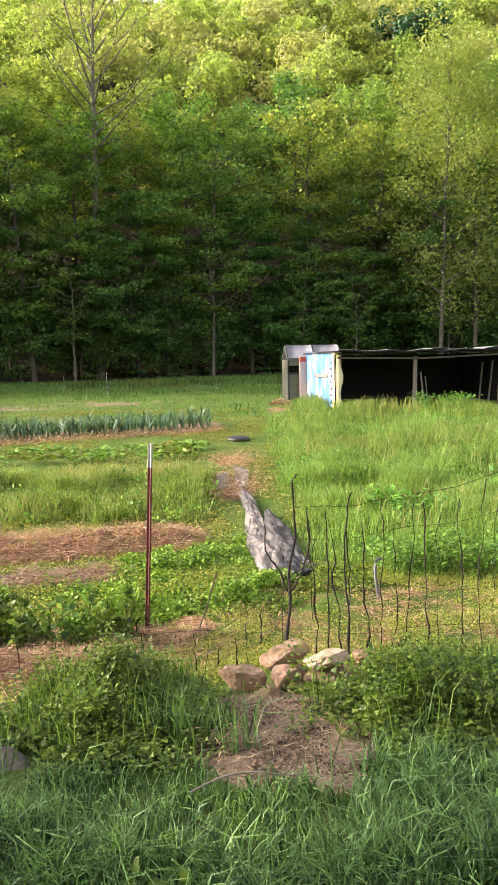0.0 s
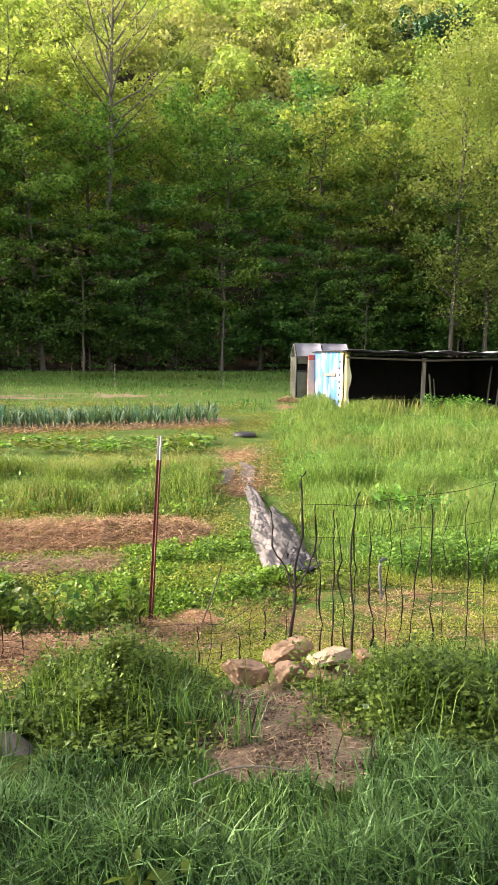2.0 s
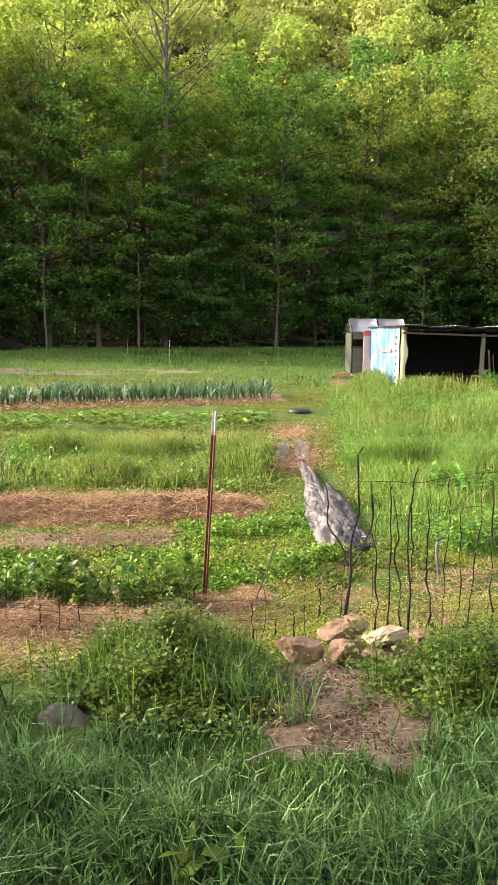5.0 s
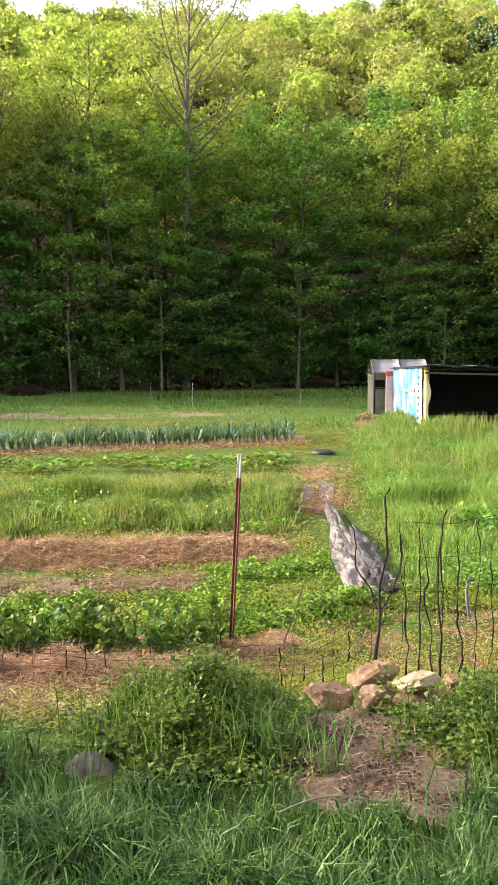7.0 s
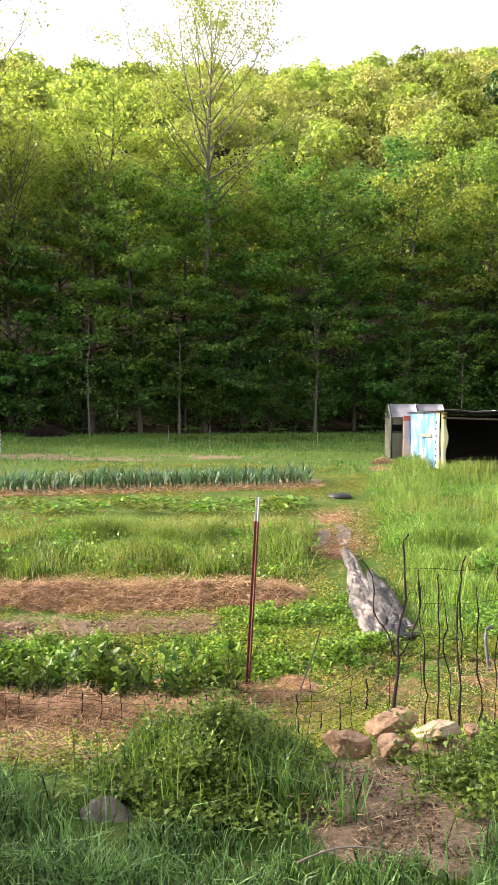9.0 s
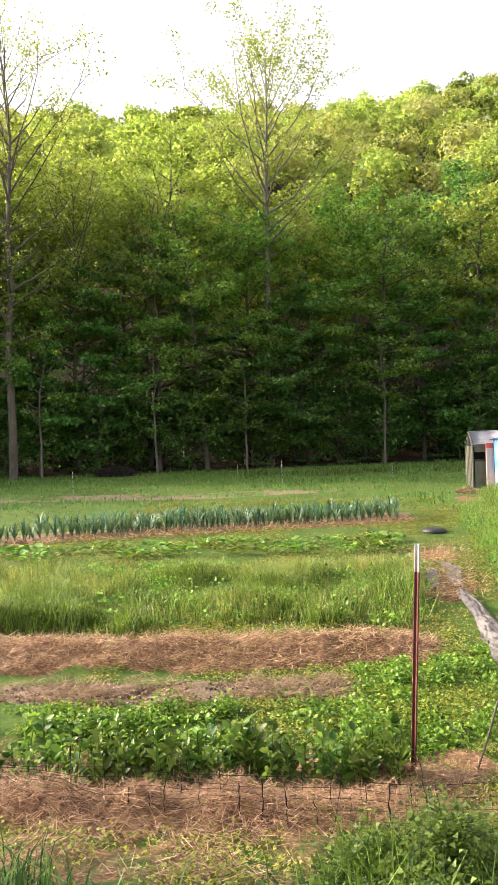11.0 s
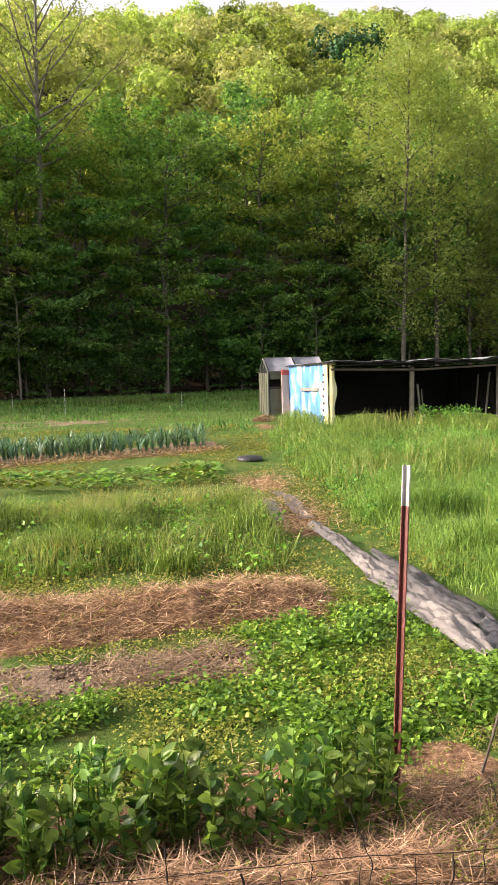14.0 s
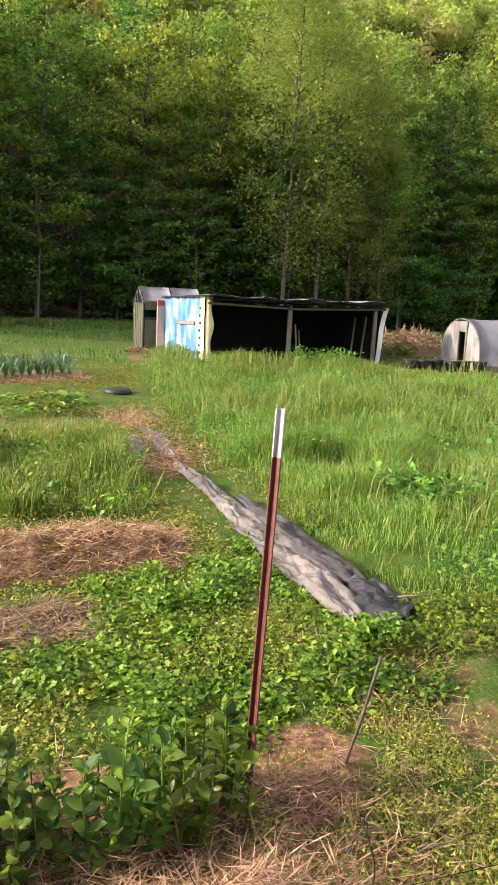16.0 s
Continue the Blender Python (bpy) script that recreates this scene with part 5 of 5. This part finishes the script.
# tall meadow grass
def left_meadow(x, y):
    s = along(x, y) + 0.25 * vnoise(x, y, 0.8)
    return (sstep(8.6, 8.9, s) - sstep(12.1, 12.7, s)) * (1 - sstep(-0.85, -0.5, x + 0.2 * vnoise(y, x, 0.5))) * np.clip(0.5 + 0.9 * vnoise(x, y, 0.35), 0.05, 1)


P = scatter(42000, -8.5, -0.3, 8.2, 13.2, left_meadow, rng)
h = 0.12 + 0.32 * np.clip(vnoise(P[:, 0], P[:, 1], 0.45) + 0.35, 0, 1.4) + rng.uniform(0, 0.12, len(P))
stuff("meadow_grass", [blades(P, h, rng.uniform(0.005, 0.01, len(P)), 1.1, rng)], M_FIELD, "band of tall bright green meadow grass between beds")
P = scatter(3400, -8.5, -0.6, 8.8, 12.6, lambda x, y: left_meadow(x, y) * sstep(0.1, 0.5, vnoise(x + 40, y, 1.1)), rng)
stuff("meadow_grass", [blades(P, rng.uniform(0.3, 0.5, len(P)), 0.007, 0.7, rng)], M_DRYGRASS, "pale seed heads above the meadow grass")


def right_edge(y):
    return np.interp(y, [5.6, 6.2, 6.7, 8.0, 9.6, 11.3, 15, 19, 21.5, 23], [2.3, 1.05, 0.72, 0.6, 0.45, 0.3, 0.3, 0.55, 0.75, 1.3])


def right_meadow(x, y):
    return sstep(-0.12, 0.18, x - right_edge(y) + 0.15 * vnoise(x, y, 0.4) + 0.22 * vnoise(x, y + 11, 1.1)) * np.clip(0.55 + 0.8 * vnoise(x, y, 0.4), 0.08, 1) * sstep(5.6, 6.3, y + 0.08 * x + 0.2 * vnoise(x, y + 4, 0.5))


P = scatter(46000, 0.2, 5.2, 5.6, 13.0, right_meadow, rng)
h = 0.1 + 0.26 * np.clip(vnoise(P[:, 0] + 5, P[:, 1], 0.5) + 0.4, 0, 1.4) + rng.uniform(0, 0.15, len(P))
h *= 0.35 + 0.65 * sstep(0.0, 0.5, P[:, 0] - right_edge(P[:, 1]))
stuff("meadow_grass", [blades(P, h, rng.uniform(0.004, 0.009, len(P)), 1.0, rng)], M_FIELD, "tall bright green meadow grass beside the path")
P = scatter(48000, 0.2, 15, 13.0, 26.5, lambda x, y: right_meadow(x, y) * (1 - (x > 7.7) * (x < 13) * (y > 21.6) * (y < 26)) * (1 - (x > SX - 0.3) * (x < SX + 5.7) * (y > 23.6 + 0.17 * (x - SX))), rng)
h = 0.16 + 0.3 * np.clip(vnoise(P[:, 0] + 5, P[:, 1], 0.9) + 0.4, 0, 1.4) + rng.uniform(0, 0.15, len(P))
h *= 0.3 + 0.7 * sstep(0.0, 1.0, P[:, 0] - right_edge(P[:, 1]))
h *= 1 - 0.5 * sstep(5.8, 7.0, P[:, 0]) * sstep(15, 18, P[:, 1])
stuff("meadow_grass", [blades(P, h, rng.uniform(0.006, 0.014, len(P)), 1.35, rng)], M_FIELD, "tall meadow grass reaching to the shed")
P = scatter(22000, 0.2, 8, 11.8, 18.5, right_meadow, rng)
h = 0.12 + 0.28 * np.clip(vnoise(P[:, 0] + 5, P[:, 1], 0.7) + 0.4, 0, 1.4) + rng.uniform(0, 0.12, len(P))
h *= 0.35 + 0.65 * sstep(0.0, 0.7, P[:, 0] - right_edge(P[:, 1]))
stuff("meadow_grass", [blades(P, h, rng.uniform(0.005, 0.011, len(P)), 1.2, rng)], M_FIELD, "lush meadow grass in the middle of the field")
P = scatter(2600, 0.6, 12, 7.5, 23, lambda x, y: right_meadow(x, y) * sstep(-0.1, 0.5, vnoise(x + 40, y, 1.5)), rng)
stuff("meadow_grass", [blades(P, rng.uniform(0.35, 0.6, len(P)), 0.006 + 0.0006 * P[:, 1], 0.6, rng)], M_DRYGRASS, "pale seeding grass heads in the meadow")
P = scatter(2400, 0.4, 9, 6.2, 21, lambda x, y: right_meadow(x, y) * np.clip(0.15 + 1.3 * vnoise(x + 17, y, 0.8), 0, 1), rng)
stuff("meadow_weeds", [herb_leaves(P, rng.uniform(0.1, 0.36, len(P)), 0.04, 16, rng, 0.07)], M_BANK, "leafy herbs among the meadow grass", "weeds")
P = scatter(700, -7, -0.6, 8.5, 12.6, left_meadow, rng)
stuff("meadow_weeds", [herb_leaves(P, rng.uniform(0.08, 0.26, len(P)), 0.055, 14, rng, 0.08)], M_CLOVER, "leafy herbs among the tall grass band", "weeds")
# broad weeds in the meadow edge
P = scatter(180, 0.9, 2.6, 5.9, 7.0, lambda x, y: right_meadow(x, y), rng)
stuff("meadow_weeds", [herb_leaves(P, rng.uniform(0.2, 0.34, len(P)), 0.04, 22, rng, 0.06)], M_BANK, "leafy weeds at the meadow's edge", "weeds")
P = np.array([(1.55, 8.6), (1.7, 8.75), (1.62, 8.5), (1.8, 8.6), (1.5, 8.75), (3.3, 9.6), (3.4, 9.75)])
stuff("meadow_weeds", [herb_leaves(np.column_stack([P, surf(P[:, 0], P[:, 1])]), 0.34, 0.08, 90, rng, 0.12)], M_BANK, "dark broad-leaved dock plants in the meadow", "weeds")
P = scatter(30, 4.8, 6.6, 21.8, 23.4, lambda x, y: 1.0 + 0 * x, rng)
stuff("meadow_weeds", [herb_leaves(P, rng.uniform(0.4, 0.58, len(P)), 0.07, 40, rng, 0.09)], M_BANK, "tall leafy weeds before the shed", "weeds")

P = scatter(90, 8.6, 10.6, 26.6, 28.2, lambda x, y: 1.0 + 0 * x, rng)
stuff("meadow_weeds", [herb_leaves(P, rng.uniform(0.3, 0.6, len(P)), 0.09, 16, rng, 0.12)], M_FIELD, "pale green weeds growing against the compost heap", "weeds")

# far field
far_den = lambda x, y: (1 - 0.8 * soil_mask(x, y)) * (y < edge_y(x) + 1.5) * np.clip(0.6 + 0.6 * vnoise(x, y * 3, 2.6), 0.06, 1) * (1 - (x > SX - 0.6) * (x < SX + 5.8) * (y > 23.4) * (y < 29)) * (1 - (x > HX - 1.6) * (y > HY - 2.4) * (y < HY + 2.2))
P = scatter(34000, -24, 24, 20.5, 50, lambda x, y: far_den(x, y) * (1 - (x > 0.6) * (y < 26)), rng)
h = 0.05 + 0.1 * np.clip(vnoise(P[:, 0], P[:, 1] * 4, 2.2) + 0.4, 0, 1.4) + 0.12 * sstep(0.3, 0.8, vnoise(P[:, 0] + 7, P[:, 1] * 5, 3))
stuff("field_grass", [blades(P, h, rng.uniform(0.015, 0.035, len(P)), 1.2, rng)], M_FARGRASS, "grass of the far field running to the forest")
P = scatter(2500, -8, 9, 33, 44, lambda x, y: np.exp(-((y - 38 - 0.1 * x) / 1.6) ** 2) * np.clip(0.4 + vnoise(x, y, 1.2), 0, 1), rng)
stuff("field_grass", [blades(P, rng.uniform(0.2, 0.42, len(P)), 0.03, 0.9, rng)], M_FARGRASS, "strip of taller grass in the far field")

# straw strands
def strands(n, x0, x1, y0, y1, mask, length, width, rg):
    P = scatter(n, x0, x1, y0, y1, mask, rg)
    n = len(P)
    a = rg.uniform(0, 2 * np.pi, n)
    A = np.column_stack([np.cos(a), np.sin(a) * 0.7, rg.normal(0.08, 0.3, n)])
    N = np.column_stack([rg.normal(0, 0.5, n), rg.normal(0, 0.5, n), np.ones(n)])
    P[:, 2] += rg.uniform(0.0, 0.045, n) * (1 + 1.8 * np.clip(vnoise(P[:, 0] + 5, P[:, 1], 0.13), 0, 1))
    return leaves(P, A, N, rg.uniform(0.4, 1.3, n) * length, width)


stuff("straw_mulch", [strands(21000, -3.8, -0.2, 3.75, 4.95, straw_mask, 0.11, 0.0038, rng)], M_STRAW, "loose straw mulch mounded along the front bed", "straw")
stuff("straw_mulch", [strands(20000, -6.0, -0.3, 6.2, 8.6, lambda x, y: straw_mask(x, y) * (y > 6.6), 0.13, 0.006, rng)], M_STRAW, "loose straw mulch mounded along the back bed", "straw")
stuff("straw_mulch", [strands(6500, -5.0, -0.9, 5.5, 7.2, lambda x, y: soil_mask(x, y) * np.clip(0.5 + vnoise(x, y, 0.3), 0, 1), 0.11, 0.006, rng)], M_OLDSTRAW, "thin old straw over the brown soil bed", "straw")
stuff("straw_mulch", [strands(9000, -3.4, 2.4, 3.1, 6.4, lambda x, y: straw_mask(x, y) * (straw_mask(x, y) < 0.8) * np.clip(0.4 + vnoise(x, y, 0.35), 0, 1), 0.1, 0.004, rng)], M_STRAW, "scattered straw on the garden path", "straw")
stuff("straw_mulch", [strands(3000, -1.1, 0.4, 10.2, 15.2, straw_mask, 0.16, 0.009, rng)], M_STRAW, "scattered straw around the cloth strips", "straw")
stuff("straw_mulch", [strands(4500, -12, -0.6, 14.0, 19.3, lambda x, y: (y - leek_y(x) > -0.75) * (y - leek_y(x) < -0.02) * 1.0, 0.2, 0.016, rng)], M_STRAW, "orange straw mulch along the front of the leek bed", "straw")
stuff("straw_mulch", [strands(600, -0.8, 0.6, 2.2, 3.3, soil_mask, 0.06, 0.004, rng)], M_OLDSTRAW, "dry leaf litter and stalks on the bare soil", "litter")


def clods(n, x0, x1, y0, y1, mask, size, rg):
    """Rough lumps of soil with six corners each."""
    P = scatter(n, x0, x1, y0, y1, mask, rg)
    n = len(P)
    base = np.array([(1, 0, 0), (0, 1, 0), (-1, 0, 0), (0, -1, 0), (0, 0, 0.8), (0, 0, -0.6)], float)
    V = P[:, None] + base[None] * (size * rg.uniform(0.3, 1.3, (n, 1, 1))) * rg.uniform(0.6, 1.3, (n, 6, 1)) + rg.normal(0, size * 0.15, (n, 6, 3))
    F = np.array([(0, 1, 4), (1, 2, 4), (2, 3, 4), (3, 0, 4), (1, 0, 5), (2, 1, 5), (3, 2, 5), (0, 3, 5)])
    return V.reshape(-1, 3), (np.arange(n)[:, None, None] * 6 + F[None]).reshape(-1, 3)


M_CLOD = leaf_mat("soil_clods", (0.07, 0.048, 0.034), (0.3, 0.22, 0.155), 0.0, 0.95, 0.05, 0.1)
stuff("soil_clods", [clods(2400, -0.7, 0.6, 2.1, 3.4, soil_mask, 0.008, rng)], M_CLOD, "crumbly lumps of dry brown soil on the bare patch", "soil")
stuff("soil_clods", [clods(2600, -5.0, -1.0, 5.5, 7.2, soil_mask, 0.018, rng)], M_CLOD, "crumbly lumps of soil on the brown bed", "soil")


# ---- row crops ----
def ovate(C, A, N, L, W):
    """Broad cupped leaves with six corners."""
    A, C = unit(A), np.asarray(C)
    B = unit(np.cross(A, N))
    U = np.cross(B, A)
    L, W = L[:, None], W[:, None]
    V = np.stack([C, C + A * L * 0.3 + B * W * 0.46 + U * W * 0.16, C + A * L * 0.68 + B * W * 0.42 + U * W * 0.14, C + A * L,
                  C + A * L * 0.68 - B * W * 0.42 + U * W * 0.14, C + A * L * 0.3 - B * W * 0.46 + U * W * 0.16, C + A * L * 0.5], 1).reshape(-1, 3)
    b = np.arange(len(C))[:, None] * 7
    F = np.concatenate([b + np.array([[q, q + 1, 6]]) for q in range(5)] + [b + np.array([[5, 0, 6]])])
    return V, F


def pea_plant(seed):
    rg = rng_of(seed)
    root = tagged(new("pea_plant"), "leafy green pea plant standing in straw mulch", "plant", "pea row")
    st, C, A = [], [], []
    for q in range(5):
        hgt = rg.uniform(0.24, 0.42)
        k = np.linspace(0, 1, 6)
        bx, by = rg.normal(0, 0.05, 2)
        pts = np.stack([bx + rg.normal(0, 0.04) * k, by + rg.normal(0, 0.04) * k, -0.02 + hgt * k], 1)
        st.append(tube(pts, 0.005 - 0.002 * k, 5))
        for s in range(15):
            f = rg.uniform(0.2, 1.0)
            a = rg.uniform(0, 2 * np.pi)
            C.append([np.interp(f, k, pts[:, c]) for c in range(3)])
            A.append((math.cos(a), math.sin(a), rg.uniform(0.2, 1.1)))
    C, A = np.array(C), np.array(A)
    n = len(C)
    L = rg.uniform(0.04, 0.085, n)
    put("stem", mesh_of("stem", *join(st), M_PEA, True), root)
    put("foliage", mesh_of("foliage", *ovate(C, A, rg.normal(0, 0.5, (n, 3)) + np.array([0, 0, 0.8]), L, L * 0.6), M_PEA), root)
    return root


pk = [pea_plant(200 + q) for q in range(4)]
rg = rng_of(210)
q = 0
for x in np.arange(-3.6, -0.98, 0.13):
    for s0 in (4.72, 4.85, 4.98):
        if s0 > 4.8 and rg.uniform() < 0.25:
            continue
        xx, yy = x + rg.uniform(-0.05, 0.05), s0 + 0.14 * (x + 1) + rg.uniform(-0.06, 0.06)
        m = pose(xx, yy, gz(xx, yy), 0, 0, rg.uniform(0, 360))
        sc = rg.uniform(0.7, 1.08)
        o = pk[q] if q < 4 else copy_thing(pk[int(rg.integers(0, 4))], m)
        o.matrix_basis = m @ Matrix.Diagonal((sc, sc, sc, 1))
        q += 1


def leek(seed):
    rg = rng_of(seed)
    root = tagged(new("leek_plant"), "blue-green leek with upright fanned leaves in soil", "plant", "leek rows")
    rod("stem", [(0, 0, -0.02), (0, 0, 0.12)], 0.014, M_LEEK, root)
    Vs = []
    for k in range(11):
        a = (k % 2) * np.pi + rg.normal(0, 0.35)
        out = np.array([np.cos(a), np.sin(a), 0])
        sd = np.array([-np.sin(a), np.cos(a), 0])
        hgt, rch, w = rg.uniform(0.28, 0.5), rg.uniform(0.06, 0.34), rg.uniform(0.02, 0.032)
        t = np.array([0, 0.45, 0.75])
        mid = np.outer(t ** 1.6 * rch, out) + np.outer(0.06 + t * hgt, (0, 0, 1))
        tip = out * rch * 1.5 + np.array([0, 0, 0.06 + hgt * rg.uniform(0.75, 1.0)])
        V = np.concatenate([mid - sd * w / 2, mid + sd * w / 2, tip[None]])
        Vs.append((V, np.array([[0, 3, 4], [0, 4, 1], [1, 4, 5], [1, 5, 2], [2, 5, 6]])))
    put("foliage", mesh_of("foliage", *join(Vs), M_LEEK), root)
    return root


lk = [leek(300 + q) for q in range(4)]
q = 0
for row in range(4):
    for x in np.arange(-12.0, -0.85, 0.155):
        if row > 1 and x < -9:
            continue
        xx, yy = x + rg.uniform(-0.03, 0.03), float(leek_y(x)) + row * 0.36 + rg.uniform(-0.04, 0.04)
        m = pose(xx, yy, float(ground_z(xx, yy)), 0, 0, rg.uniform(0, 360))
        sc = rg.uniform(0.8, 1.1)
        o = lk[q] if q < 4 else copy_thing(lk[int(rg.integers(0, 4))], m)
        o.matrix_basis = m @ Matrix.Diagonal((sc, sc, sc, 1))
        q += 1


def low_crop(seed):
    rg = rng_of(seed)
    root = tagged(new("strawberry_plant"), "low dark green leafy crop plant in a row", "plant", "low crop rows")
    n = 34
    a = rg.uniform(0, 2 * np.pi, n)
    R = rg.uniform(0.03, 0.22, n)
    C = np.stack([np.cos(a) * R, np.sin(a) * R, 0.05 + rg.uniform(0, 0.12, n) * (1.2 - R * 3)], 1)
    A = np.stack([np.cos(a), np.sin(a), rg.uniform(-0.1, 0.5, n)], 1)
    L = rg.uniform(0.07, 0.13, n)
    put("foliage", mesh_of("foliage", *ovate(C, A, rg.normal(0, 0.3, (n, 3)) + np.array([0, 0, 1.0]), L, L * 0.85), M_WEED), root)
    return root


ck = [low_crop(400 + q) for q in range(3)]
q = 0
for row in range(2):
    for x in np.arange(-9.0, -0.9, 0.36):
        if rg.uniform() < 0.25:
            continue
        xx, yy = x + rg.uniform(-0.1, 0.1), 14.7 + row * 1.0 + 0.28 * (x + 1) + rg.uniform(-0.15, 0.15)
        m = pose(xx, yy, float(ground_z(xx, yy)) - 0.01, 0, 0, rg.uniform(0, 360))
        sc = rg.uniform(0.8, 1.35)
        o = ck[q] if q < 3 else copy_thing(ck[int(rg.integers(0, 3))], m)
        o.matrix_basis = m @ Matrix.Diagonal((sc, sc, sc, 1))
        q += 1
